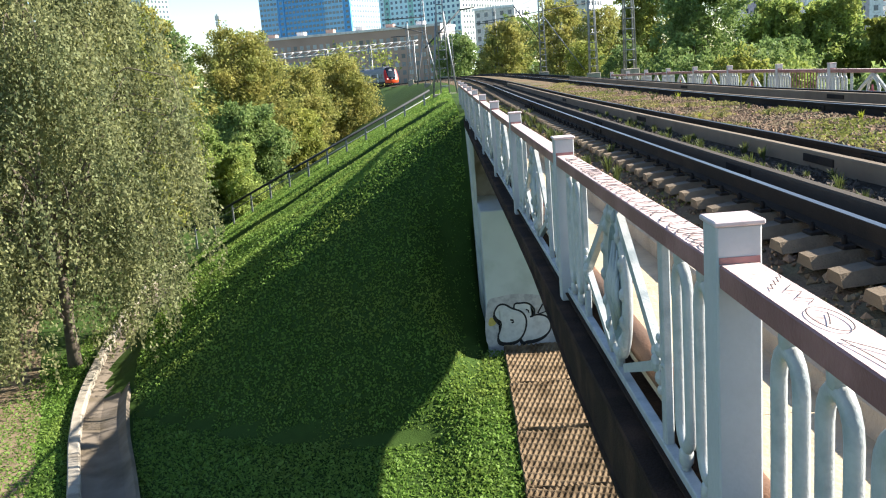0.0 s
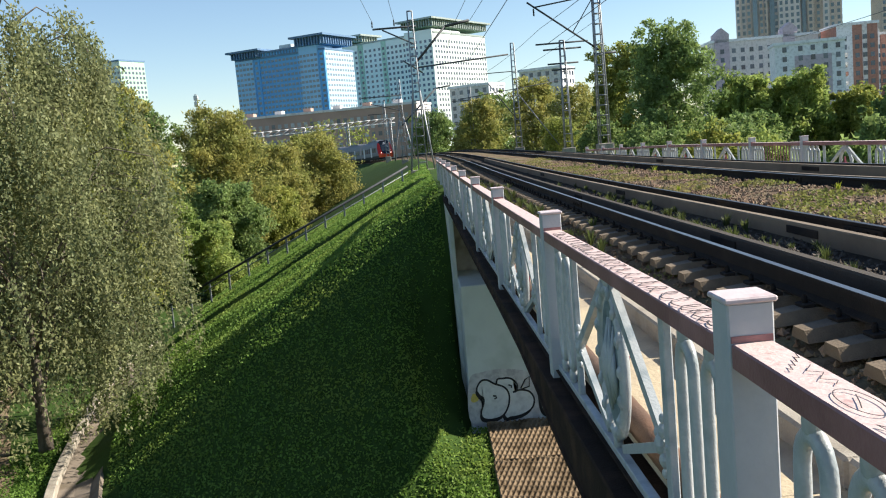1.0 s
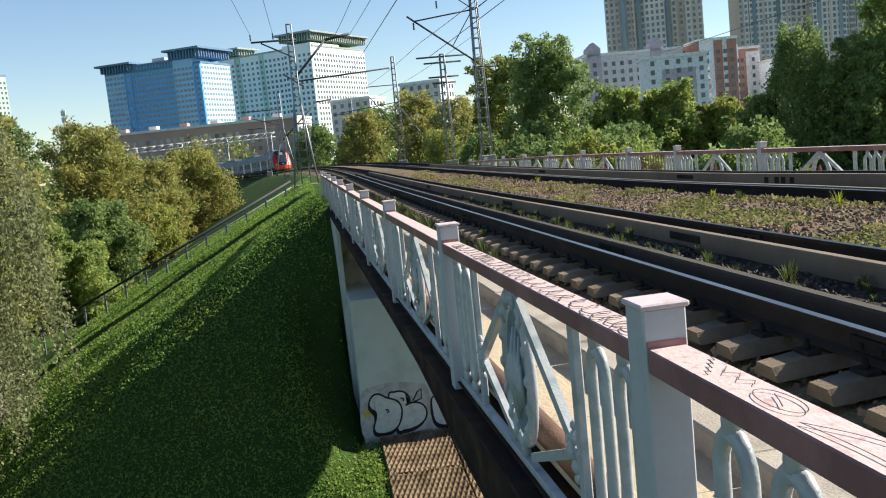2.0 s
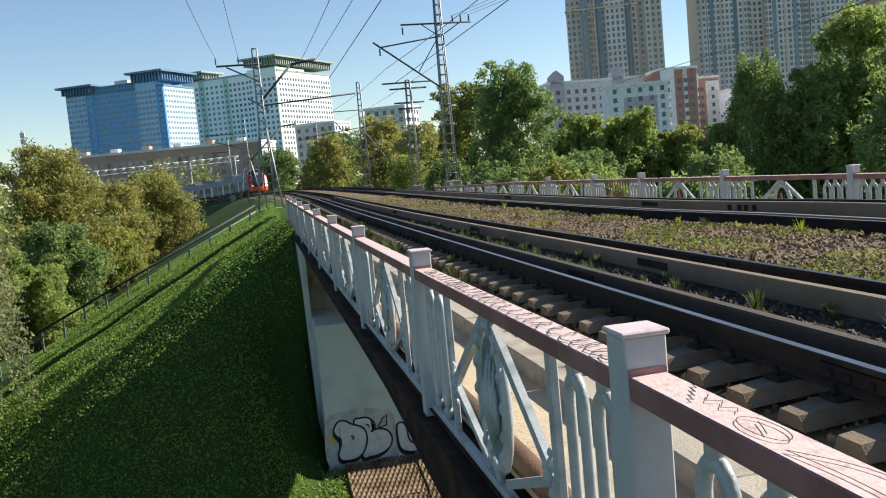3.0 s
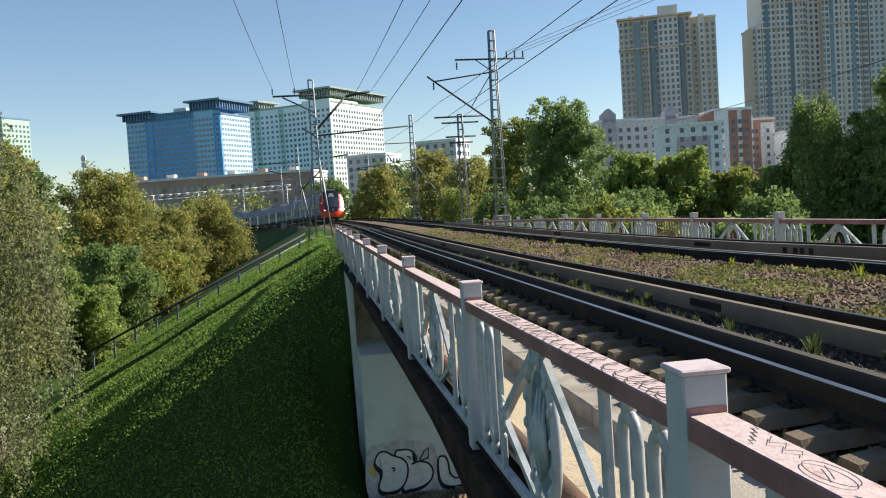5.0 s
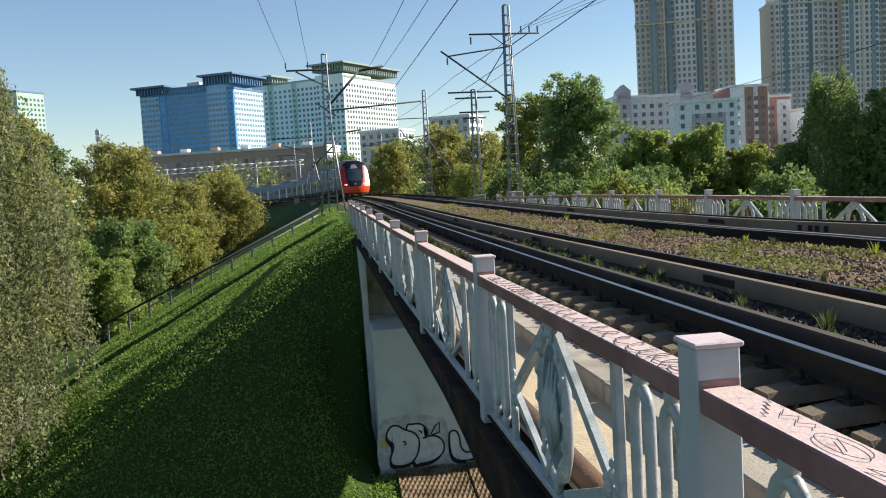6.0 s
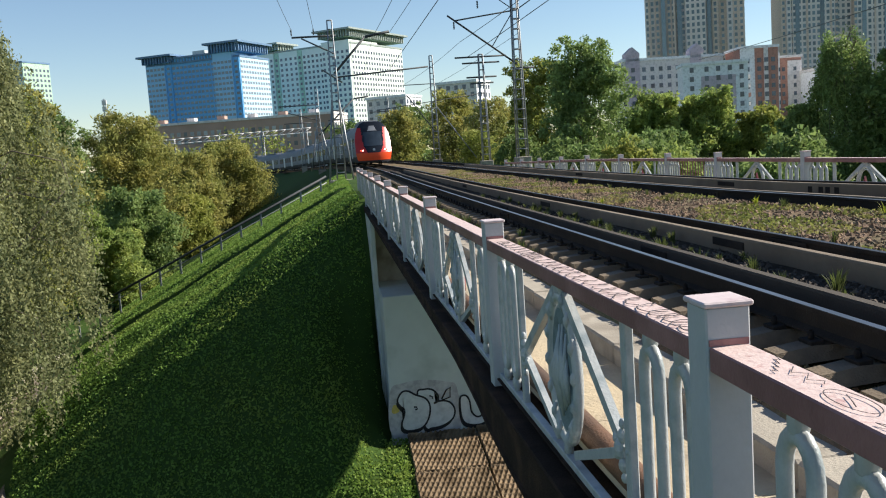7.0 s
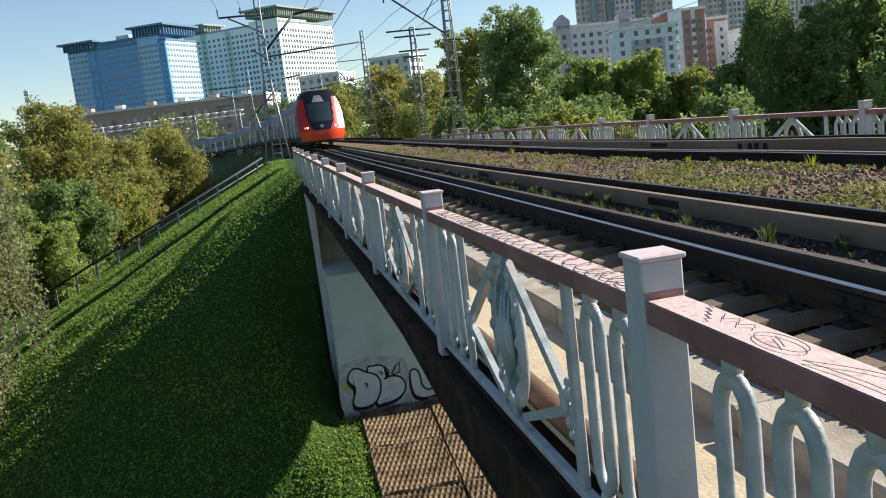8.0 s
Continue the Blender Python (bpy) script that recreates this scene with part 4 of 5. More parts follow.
def block(name, label, corner, yaw, length, depth, z0, z1, wall, wall2, floor_h, win, win_dx, win_mat, steps=(), roof=None, budget=260, side=None):
    """A tower block whose long face looks along -y turned by yaw; steps are (from, to, proud) bays of the long face."""
    b = thing(name, label, "building", "far buildings", at=pose(corner[0], corner[1], 0, 0, 0, yaw))
    bm = bmesh.new()
    slab(bm, 0, length, 0, depth, z0, z1)
    part("wall", bm, wall, b)
    for a, c, proud, hi, mt in steps:
        bm = bmesh.new()
        slab(bm, a + 0.03, c - 0.03, -proud, depth * 0.5, z0 - 0.05, z1 + hi - 0.03)
        part("bay", bm, mt or wall2, b)
    bm = bmesh.new()
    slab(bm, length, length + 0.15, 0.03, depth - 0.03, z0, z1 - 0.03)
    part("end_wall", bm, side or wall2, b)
    bm = bmesh.new()
    slab(bm, -0.4, length + 0.4, -0.4, depth + 0.4, z1, z1 + 0.9)
    part("roof", bm, roof or wall2, b)
    left = [budget]
    cache = {}
    floors = int((z1 - z0) / floor_h)
    marks = sorted({0.0, length} | {s[0] for s in steps} | {s[1] for s in steps})
    for a, c in zip(marks, marks[1:]):
        proud = max([s[2] for s in steps if s[0] <= a + 0.01 and s[1] >= c - 0.01] + [0])
        n = max(1, int((c - a) / win_dx))
        facade_windows(b, (a, -proud, z0), (1, 0, 0), (0, -1, 0), n, floors, win[0], win[1], (c - a) / n, floor_h, win_mat, cache, left)
    n = max(1, int(depth / win_dx))
    facade_windows(b, (length + 0.15, 0, z0), (0, 1, 0), (1, 0, 0), n, floors, win[0], win[1], depth / n, floor_h, win_mat, cache, left)
    return b


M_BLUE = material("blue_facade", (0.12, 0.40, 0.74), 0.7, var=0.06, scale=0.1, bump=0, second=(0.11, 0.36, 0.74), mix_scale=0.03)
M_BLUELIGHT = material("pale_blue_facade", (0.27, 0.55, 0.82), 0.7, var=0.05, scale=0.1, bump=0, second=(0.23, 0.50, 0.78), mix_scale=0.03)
# blue block's end wall: its sunlight is put into this paler blue
M_BLUESIDE = material("sunlit_blue_facade", (0.50, 0.72, 0.86), 0.7, var=0.05, scale=0.1, bump=0)
M_BLUEROOF = material("blue_grey_roof", (0.12, 0.22, 0.36), 0.6, var=0.1, scale=0.1, bump=0)
M_MINT = material("pale_mint_facade", (0.74, 0.80, 0.74), 0.7, var=0.05, scale=0.1, bump=0, second=(0.68, 0.76, 0.69), mix_scale=0.03)
M_MINTGREEN = material("soft_green_facade", (0.42, 0.60, 0.46), 0.7, var=0.05, scale=0.1, bump=0)
M_GREENROOF = material("grey_green_roof", (0.33, 0.38, 0.35), 0.6, var=0.1, scale=0.1, bump=0)
M_ROOFLIGHT = material("pale_roof_edge", (0.55, 0.62, 0.62), 0.6, var=0.05, scale=0.1, bump=0)
M_BRICK = material("brown_brick_wall", (0.44, 0.30, 0.245), 0.85, var=0.1, scale=0.4, bump=0.1, second=(0.37, 0.25, 0.20), mix_scale=0.1)
M_PANEL = material("pale_panel_wall", (0.72, 0.68, 0.66), 0.8, var=0.08, scale=0.3, bump=0)
M_WHITEWALL = material("white_panel_wall", (0.84, 0.85, 0.87), 0.8, var=0.06, scale=0.3, bump=0)
M_BEIGE = material("beige_tower_wall", (0.80, 0.72, 0.67), 0.8, var=0.08, scale=0.2, bump=0, second=(0.74, 0.655, 0.60), mix_scale=0.05)
M_TAN = material("tan_tower_wall", (0.72, 0.58, 0.48), 0.8, var=0.08, scale=0.2, bump=0)
M_REDWALL = material("terracotta_wall", (0.45, 0.235, 0.18), 0.8, var=0.1, scale=0.2, bump=0)
M_TEAL = material("teal_glazing", (0.15, 0.21, 0.24), 0.12, var=0.2, scale=0.4, bump=0, obj_var=0.4, spec=0.7)


def crown(b, x0, x1, y0, y1, z, h, over, fin_mat, roof_mat):
    """A finned attic under a wide flat overhanging roof."""
    bm = bmesh.new()
    slab(bm, x0, x1, y0, y1, z, z + h)
    part("attic", bm, fin_mat, b)
    bm = bmesh.new()
    slab(bm, x0 - over, x1 + over, y0 - over, y1 + over, z + h, z + h + 0.9)
    part("roof_slab", bm, roof_mat, b)
    n = int((x1 - x0) / 1.6)
    for i in range(n + 1):
        bm = bmesh.new()
        xx = x0 + (x1 - x0) * i / n
        slab(bm, xx - 0.25, xx + 0.25, y0 - over * 0.5, y0 - 0.003, z, z + h)
        part("fin", bm, roof_mat, b)
    n = int((y1 - y0) / 2.0)
    for i in range(n + 1):
        bm = bmesh.new()
        yy = y0 + (y1 - y0) * i / n
        slab(bm, x1 + 0.003, x1 + over * 0.5, yy - 0.3, yy + 0.3, z, z + h)
        part("fin", bm, roof_mat, b)


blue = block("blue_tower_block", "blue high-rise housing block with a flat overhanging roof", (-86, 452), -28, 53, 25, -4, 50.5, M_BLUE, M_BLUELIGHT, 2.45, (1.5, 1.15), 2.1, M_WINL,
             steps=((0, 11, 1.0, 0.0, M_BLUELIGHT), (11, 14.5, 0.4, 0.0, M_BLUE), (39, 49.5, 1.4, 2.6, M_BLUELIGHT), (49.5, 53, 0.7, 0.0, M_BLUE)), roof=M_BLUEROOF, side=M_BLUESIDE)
crown(blue, -0.5, 14.5, -1.4, 9, 51.4, 3.0, 2.6, M_BLUE, M_BLUEROOF)
crown(blue, 38.5, 53, -1.8, 23, 53.2, 3.8, 2.6, M_BLUE, M_BLUEROOF)
crown(blue, 14.6, 38.4, -0.4, 10, 51.4, 1.5, 0.6, M_BLUE, M_BLUEROOF)
bm = bmesh.new()
slab(bm, 25, 32, 3, 8, 53.5, 56)
part("roof_house", bm, M_ROOFLIGHT, blue)
green = block("green_tower_block", "pale green high-rise housing block with overhanging roofs", (-36.4, 515.4), -35, 62, 54, -2, 60.5, M_MINT, M_MINTGREEN, 2.85, (1.4, 1.45), 2.7, M_WIN,
              steps=((0, 11, 1.2, 0.0, M_MINT), (11, 14, 0.4, 0.0, M_MINTGREEN), (27, 30, 0.4, 0.0, M_MINTGREEN), (44, 62, 1.5, 2.0, M_MINT)), roof=M_GREENROOF, side=M_MINT)
crown(green, -0.5, 14, -1.6, 12, 61.9, 3.0, 3.0, M_MINTGREEN, M_GREENROOF)
crown(green, 44, 62, -2.0, 54, 63.9, 3.6, 3.0, M_MINTGREEN, M_GREENROOF)
brick = block("brick_housing_block", "long brown brick five-storey housing block", (-84, 353), -15, 88, 22, -6, 17.2, M_BRICK, M_BRICK, 3.0, (1.4, 1.6), 2.6, M_WINP, roof=M_PANEL, side=M_PANEL)
for k in range(7):
    bm = bmesh.new()
    slab(bm, 6 + 12 * k, 9 + 12 * k, 4, 7, 18.1, 19.6)
    part("chimney", bm, M_BRICK if k % 2 else M_PANEL, brick)
block("panel_block", "pale panel housing block among trees", (14, 334), -30, 16, 14, -4, 21.5, M_PANEL, M_WHITEWALL, 2.8, (1.3, 1.5), 2.8, M_WIN, budget=150)
block("panel_block", "pale panel housing block among trees", (38, 314), -30, 15, 14, -4, 24, M_PANEL, M_WHITEWALL, 2.8, (1.3, 1.5), 2.8, M_WIN, budget=150)
M_MAUVE = material("mauve_panel_wall", (0.55, 0.47, 0.52), 0.8, var=0.08, scale=0.3, bump=0)
tower_l = block("beige_tower", "tall beige residential tower with teal glazing", (165, 447), -22, 36, 18, -2, 92, M_BEIGE, M_TAN, 3.1, (1.3, 1.9), 2.2, M_TEAL,
           steps=((5, 7.5, 0.7, 1.5, M_TAN), (11, 13, 0.7, 1.5, M_TAN), (20, 30, 1.6, 5, M_BEIGE), (33, 36, 0.8, 0, M_TAN)), roof=M_TAN)
block("tan_tower", "tall tan residential tower beside the beige one", (200.5, 438), -22, 12.5, 18, -2, 90, M_TAN, M_BEIGE, 3.1, (1.3, 1.8), 2.2, M_TEAL, steps=((4, 7, 0.8, 2, M_BEIGE),), roof=M_BEIGE, budget=150)
block("tan_tower", "narrow tan residential tower with a cornice", (237.5, 444), -12, 5.5, 18, -2, 85, M_TAN, M_BEIGE, 3.1, (1.2, 1.7), 2.2, M_TEAL, steps=((2.5, 5, 0.6, 2, M_BEIGE),), roof=M_BEIGE, budget=150)
tower_r = block("beige_tower", "tall beige residential tower with a deep shaded recess", (243.5, 446), -12, 54, 22, -2, 112, M_BEIGE, M_TAN, 3.1, (1.4, 1.9), 2.3, M_TEAL,
      steps=((0, 21.5, 4.0, 4, M_BEIGE), (21.5, 23, 4.2, 2, M_TAN), (31, 32.5, 4.2, 2, M_TAN), (32.5, 50, 4.0, 6, M_BEIGE), (53, 56, 0.8, -6, M_TAN)), roof=M_TAN)
block("beige_tower", "pale beige residential tower beside a darker one", (299, 434), -12, 27, 22, -2, 102, M_PANEL, M_TAN, 3.1, (1.4, 1.8), 2.4, M_TEAL, steps=((8, 18, 1.2, 6, M_BEIGE),), roof=M_BEIGE, budget=150)
block("tan_tower", "tall tan residential tower with a stepped top", (338, 430), -12, 40, 22, -2, 96, M_TAN, M_BEIGE, 3.1, (1.4, 1.8), 2.6, M_TEAL, steps=((8, 18, 1.2, 6, M_BEIGE),), roof=M_BEIGE, budget=150)
white_block = block("white_panel_block", "white panel housing block with a mauve facade and balconies", (109.5, 267), -14, 19.5, 11, -6, 22.0, M_WHITEWALL, M_PANEL, 2.8, (1.2, 1.5), 3.0, M_WIN,
      steps=((5.5, 16, 0.08, -3.5, M_MAUVE),), roof=M_WHITEWALL, budget=200, side=M_WHITEWALL)
for k in range(8):
    for y0 in (1.2, 6.2):
        bm = bmesh.new()
        slab(bm, 19.68, 20.7, y0, y0 + 3.4, -2.6 + 2.8 * k, -1.5 + 2.8 * k)
        part("balcony", bm, M_PANEL if (k + int(y0)) % 3 else M_REDWALL, white_block)
block("terracotta_block", "terracotta and white housing block", (140.5, 292), -8, 13, 16, -6, 28.5, M_REDWALL, M_WHITEWALL, 2.9, (1.3, 1.5), 3.0, M_WIN, steps=((0, 5, 0.1, 0, M_WHITEWALL), (8, 9.5, 0.5, 0.5, M_PANEL)), roof=M_WHITEWALL, budget=150)
block("terracotta_block", "terracotta housing block with pale stair strips", (155, 303), -8, 13, 16, -6, 25.5, M_REDWALL, M_PANEL, 2.9, (1.0, 1.4), 2.6, M_WIN, steps=((1.5, 2.4, 0.5, 2, M_PANEL), (4.4, 5.3, 0.5, 2, M_PANEL), (8, 13, 0.6, -1, M_PANEL)), roof=M_PANEL, budget=150)
block("white_panel_block", "plain white gable of a housing block", (165.5, 288), -8, 12, 14, -6, 19.6, M_WHITEWALL, M_WHITEWALL, 2.9, (1.0, 1.3), 5.0, M_WIN, roof=M_PANEL, budget=100)
gable = block("panel_block", "long pale housing block with small roof gables behind trees", (103, 304), -4, 36, 14, -6, 27.5, M_PANEL, M_REDWALL, 2.9, (1.3, 1.5), 2.8, M_WIN, steps=((1, 6, 0.4, 1.5, M_MAUVE), (24, 28, 0.4, 1.5, M_MAUVE)), roof=M_WHITEWALL, budget=150)
for gx0 in (1.0, 24.0):
    bm = bmesh.new()
    vs = [[bm.verts.new((gx0 + u, yy, 29.0 + v)) for u, v in ((0, 0), (5, 0), (5, 1.2), (2.5, 3.4), (0, 1.2))] for yy in (-0.45, 4.0)]
    bm.faces.new(vs[0])
    bm.faces.new(vs[1][::-1])
    for k in range(5):
        bm.faces.new((vs[0][k], vs[1][k], vs[1][(k + 1) % 5], vs[0][(k + 1) % 5]))
    bmesh.ops.recalc_face_normals(bm, faces=bm.faces)
    part("gable", bm, M_MAUVE, gable)


def trim(b, length, depth, levels, strips, z1):
    """Cornices round a tower and tall glazed strips on its long face."""
    for z, out in levels:
        bm = bmesh.new()
        slab(bm, -out, length + out + 0.2, -1.9 - out, depth, z, z + 0.8)
        part("cornice", bm, M_TAN, b)
    for x, w, mt in strips:
        bm = bmesh.new()
        slab(bm, x, x + w, -2.15, -0.2, 0, z1)
        part("glazed_strip" if mt is M_TEAL else "pilaster", bm, mt, b)


trim(tower_l, 36, 18, ((76.0, 0.4), (91.5, 0.8), (30, 0.3)), ((1.8, 1.0, M_TAN), (8.2, 2.0, M_TEAL), (16, 2.2, M_TEAL), (14.2, 0.8, M_TAN), (30.6, 1.8, M_TEAL)), 90)
for z in (84.0, 97.0, 30.0):
    for x0, x1 in ((-0.4, 23.4), (30.6, 50.4)):
        bm = bmesh.new()
        slab(bm, x0, x1, -4.9, -3.5, z, z + 0.8)
        part("cornice", bm, M_TAN, tower_r)
for x0, mt in ((1.5, M_TEAL), (7.0, M_TAN), (14.0, M_TEAL), (19.0, M_TAN), (35.0, M_TEAL), (41.0, M_TAN), (46.0, M_TEAL)):
    bm = bmesh.new()
    slab(bm, x0, x0 + (2.0 if mt is M_TEAL else 0.9), -4.35, -3.6, 0, 108)
    part("glazed_strip" if mt is M_TEAL else "pilaster", bm, mt, tower_r)

block("green_tower_block", "pale green high-rise block seen through a birch", (-196, 548), -28, 30, 20, -2, 66, M_MINT, M_MINTGREEN, 2.85, (1.4, 1.45), 2.7, M_WIN, roof=M_BLUEROOF, budget=80)
ant = thing("antenna_mast", "thin distant antenna mast on a rooftop", "antenna", at=pose(-72, 300, 8))
bm = bmesh.new()
lattice(bm, 0, 0, 0, 17, 0.35, 0.2, 14, 0.06)
part("lattice", bm, M_GALV, ant)
for z in (10, 13, 15):
    bm = bmesh.new()
    box(bm, -0.7, 0.7, -0.3, 0.3, z, z + 1.6, 0.05)
    part("antenna_panel", bm, M_PANEL, ant)
gantry = thing("overhead_gantry", "pale lattice gantry over the distant sidings", "gantry", at=pose(-54, 240, 0))
bm = bmesh.new()
for a in range(22):
    x0, x1 = 2.2 * a, 2.2 * (a + 1)
    for zz in (7.4, 8.6):
        bar(bm, (x0, 0, zz + 0.05 * a), (x1, 0, zz + 0.05 * (a + 1)), 0.22)
    bar(bm, (x0, 0, 7.4 + 0.05 * a), (x1, 0, 8.65 + 0.05 * a), 0.14)
part("truss", bm, M_PANEL, gantry)["kind"] = "stuff"
for a in range(5):
    bm = bmesh.new()
    lattice(bm, 11.5 * a + 1, 0, -6, 8.6 + 0.1 * a * 2, 0.4, 0.3, 12, 0.07)
    part("column", bm, M_GALV, gantry)

# ---- trees ----
def leaf_mesh(name, pts, size, rng, droop=0.0, mat=None, k=4):
    """Many small leaves at the given points, each a lozenge or, far off, a triangle."""
    n = len(pts)
    pts = np.asarray(pts, float)
    a = rng.normal(size=(n, 3))
    a[:, 2] -= droop
    a /= np.linalg.norm(a, axis=1)[:, None]
    b = np.cross(a, rng.normal(size=(n, 3)))
    b /= np.linalg.norm(b, axis=1)[:, None] + 1e-9
    s = size * rng.uniform(0.6, 1.35, n)[:, None]
    v = np.empty((n, k, 3))
    if k == 4:
        v[:, 0] = pts - a * s
        v[:, 1] = pts + b * s * 0.55
        v[:, 2] = pts + a * s
        v[:, 3] = pts - b * s * 0.55
    else:
        v[:, 0] = pts - a * s + b * s * 0.55
        v[:, 1] = pts - a * s - b * s * 0.55
        v[:, 2] = pts + a * s * 1.2
    me = bpy.data.meshes.new(name)
    me.vertices.add(n * k)
    me.vertices.foreach_set("co", v.reshape(-1))
    me.loops.add(n * k)
    me.loops.foreach_set("vertex_index", np.arange(n * k, dtype=np.int32))
    me.polygons.add(n)
    me.polygons.foreach_set("loop_start", np.arange(0, n * k, k, dtype=np.int32))
    me.polygons.foreach_set("loop_total", np.full(n, k, dtype=np.int32))
    me.update(calc_edges=True)
    if mat is not None:
        me.materials.append(mat)
    return me


def crown_points(rng, n, h, rad, base, lobes=260, lumps=5):
    """Points in leafy clumps: lobes round the crown, each made of lumps, thin inside."""
    out = []
    cs = []
    for i in range(lobes):
        u = rng.uniform(0.0, 1.0) ** 0.8
        z = base + (h - base) * (0.06 + 0.86 * u)
        k = (z - base) / (h - base)
        rr = rad * (math.sin(math.pi * min(1, 0.14 + 0.78 * k)) ** 0.7) * rng.uniform(0.35, 0.9)
        a = rng.uniform(0, 2 * math.pi)
        cs.append((rr * math.cos(a), rr * math.sin(a), z, rad * rng.uniform(0.07, 0.19) * (1.1 - 0.4 * k)))
    seed = float(rng.uniform(0, 50))

    def bulge(a, k):
        return 0.70 + 0.75 * max(-0.35, noise.noise((1.6 * math.cos(a), 1.6 * math.sin(a), 3.2 * k + seed)))

    cs = [(x * bulge(math.atan2(y, x), (z - base) / (h - base)) * 1.15, y * bulge(math.atan2(y, x), (z - base) / (h - base)) * 1.15, z + rng.normal() * 0.05 * (h - base), r) for x, y, z, r in cs]
    u = rng.uniform(0.0, 1.0, int(n * 0.2))
    k = 0.05 + 0.93 * u
    rr = rad * np.sin(np.pi * np.minimum(1, 0.14 + 0.78 * k)) ** 0.7 * 0.92 * np.sqrt(rng.uniform(0.25, 1.0, len(u)))
    a = rng.uniform(0, 2 * math.pi, len(u))
    rr *= np.array([bulge(p, q) for p, q in zip(a, k)])
    out.append(np.stack([rr * np.cos(a), rr * np.sin(a), base + (h - base) * k], 1))
    per = max(1, int(n * 0.8) // (lobes * lumps))
    for cx, cy, cz, r in cs:
        for j in range(lumps):
            d = rng.normal(size=3)
            d /= np.linalg.norm(d)
            d[2] = abs(d[2]) * 0.9 - 0.25
            c = np.array([cx, cy, cz]) + d * r * rng.uniform(0.6, 1.0) * np.array([1, 1, 0.85])
            p = rng.normal(size=(per, 3))
            p /= np.linalg.norm(p, axis=1)[:, None]
            p *= (r * 0.85 * rng.uniform(0.15, 1.2, per) ** 0.7)[:, None]
            out.append(p * np.array([1, 1, 1.05]) + c)
    return np.concatenate(out), cs


def grow_trunk(t, rng, h, r, cs, bark, top=0.8, label=""):
    """A tapered trunk with its main limbs as parts."""
    bm = bmesh.new()
    pts = [(0.12 * r * 8 * math.sin(k * 1.1) * k / 8, 0.1 * r * 8 * math.cos(k * 0.9) * k / 8, -0.4 + (h * top + 0.4) * k / 8) for k in range(9)]
    tube(bm, pts, [r * (1.25 if k == 0 else 1.0) * (1 - 0.88 * k / 8) for k in range(9)], 10)
    part("trunk", bm, bark, t, label)
    for cx, cy, cz, cr in cs[:14]:
        z0 = max(h * 0.15, cz - math.hypot(cx, cy) * 0.9 - 0.6)
        k = min(8, int((z0 + 0.4) / (h * top + 0.4) * 8))
        p0 = Vector(pts[k])
        bm = bmesh.new()
        tube(bm, [p0, p0.lerp(Vector((cx, cy, cz)), 0.5) + Vector((0, 0, 0.3)), (cx, cy, cz)], [r * 0.34, r * 0.2, r * 0.05], 6)
        part("limb", bm, bark, t)


def tree(x, y, z, h, rad, mat, label, seed=0, n=26000, size=0.16, base=0.18, bark=None, kind="deciduous_tree", group="trees"):
    """A broadleaf tree with trunk and limbs and a clumped, gappy crown."""
    rng = np.random.default_rng(100 + seed)
    t = thing(kind, label, "tree", group, at=pose(aside(x, y), y, z, 0, 0, (seed * 77) % 360))
    pts, cs = crown_points(rng, int(n * 1.45), h, rad, h * base)
    grow_trunk(t, rng, h, 0.018 * h + 0.05, cs, bark or M_BARK)
    part_of("crown", leaf_mesh("crown", pts, size * 0.9, rng, 0.3, mat, 3), None, t)
    return t


def weeping_birch(x, y, z, h, rad, label, seed, strands=900, per=70, size=0.075, yaw=0, mat=None):
    """A birch with hanging twigs set thick with small leaves."""
    rng = np.random.default_rng(500 + seed)
    t = thing("weeping_birch", label, "tree", "trees", at=pose(x, y, z, 0, 0, yaw))
    pts, tips = [], []
    sprays = [(rng.uniform(0, 1) ** 0.8, rng.uniform(0.2, 1.0) ** 0.5, rng.uniform(0, 2 * math.pi)) for _ in range(strands // 9)]
    for i in range(strands):
        k, out, a = sprays[i % len(sprays)]
        k = min(1.0, max(0.0, k + rng.normal() * 0.03))
        a += rng.normal() * 0.11
        zt = h * (0.14 + 0.84 * k)
        rr = rad * (math.sin(math.pi * min(0.98, 0.20 + 0.70 * k)) ** 0.6) * min(1.05, out + rng.normal() * 0.06)
        cx, cy = rr * math.cos(a), rr * math.sin(a)
        ln = rng.uniform(0.14, 0.30) * h * (0.7 + 0.6 * (1 - k))
        zt = max(zt, 1.3 + ln)
        u = rng.uniform(0, 1, per)
        sp = 0.05 + 0.14 * (1 - u)
        px = cx + math.cos(a) * 0.35 * np.sin(u * 1.5) + rng.normal(size=per) * sp
        py = cy + math.sin(a) * 0.35 * np.sin(u * 1.5) + rng.normal(size=per) * sp
        pts.append(np.stack([px, py, zt - u * ln + 0.2 * rng.normal(size=per)], 1))
        if i % 5 == 0:
            tips.append((cx, cy, zt, 0.3))
    grow_trunk(t, rng, h, 0.26, tips[:26], M_BARK, 0.92, "grey furrowed birch trunk")
    bm = bmesh.new()
    for cx, cy, cz, _ in tips[26:110]:
        tube(bm, [(cx * 0.25, cy * 0.25, cz - 0.8), (cx * 0.7, cy * 0.7, cz + 0.2), (cx, cy, cz - 0.3), (cx * 1.06, cy * 1.06, cz - 1.8)], [0.05, 0.03, 0.018, 0.006], 5)
    part("branch_spray", bm, M_BARK, t)["kind"] = "stuff"
    part_of("crown", leaf_mesh("crown", np.concatenate(pts), size, rng, 1.2, mat or L_BIRCH), None, t)
    return t


G = GROUND


def aside(x, y):
    return x - 0.0072 * max(0.0, y - 25.0) if x < 0 else x


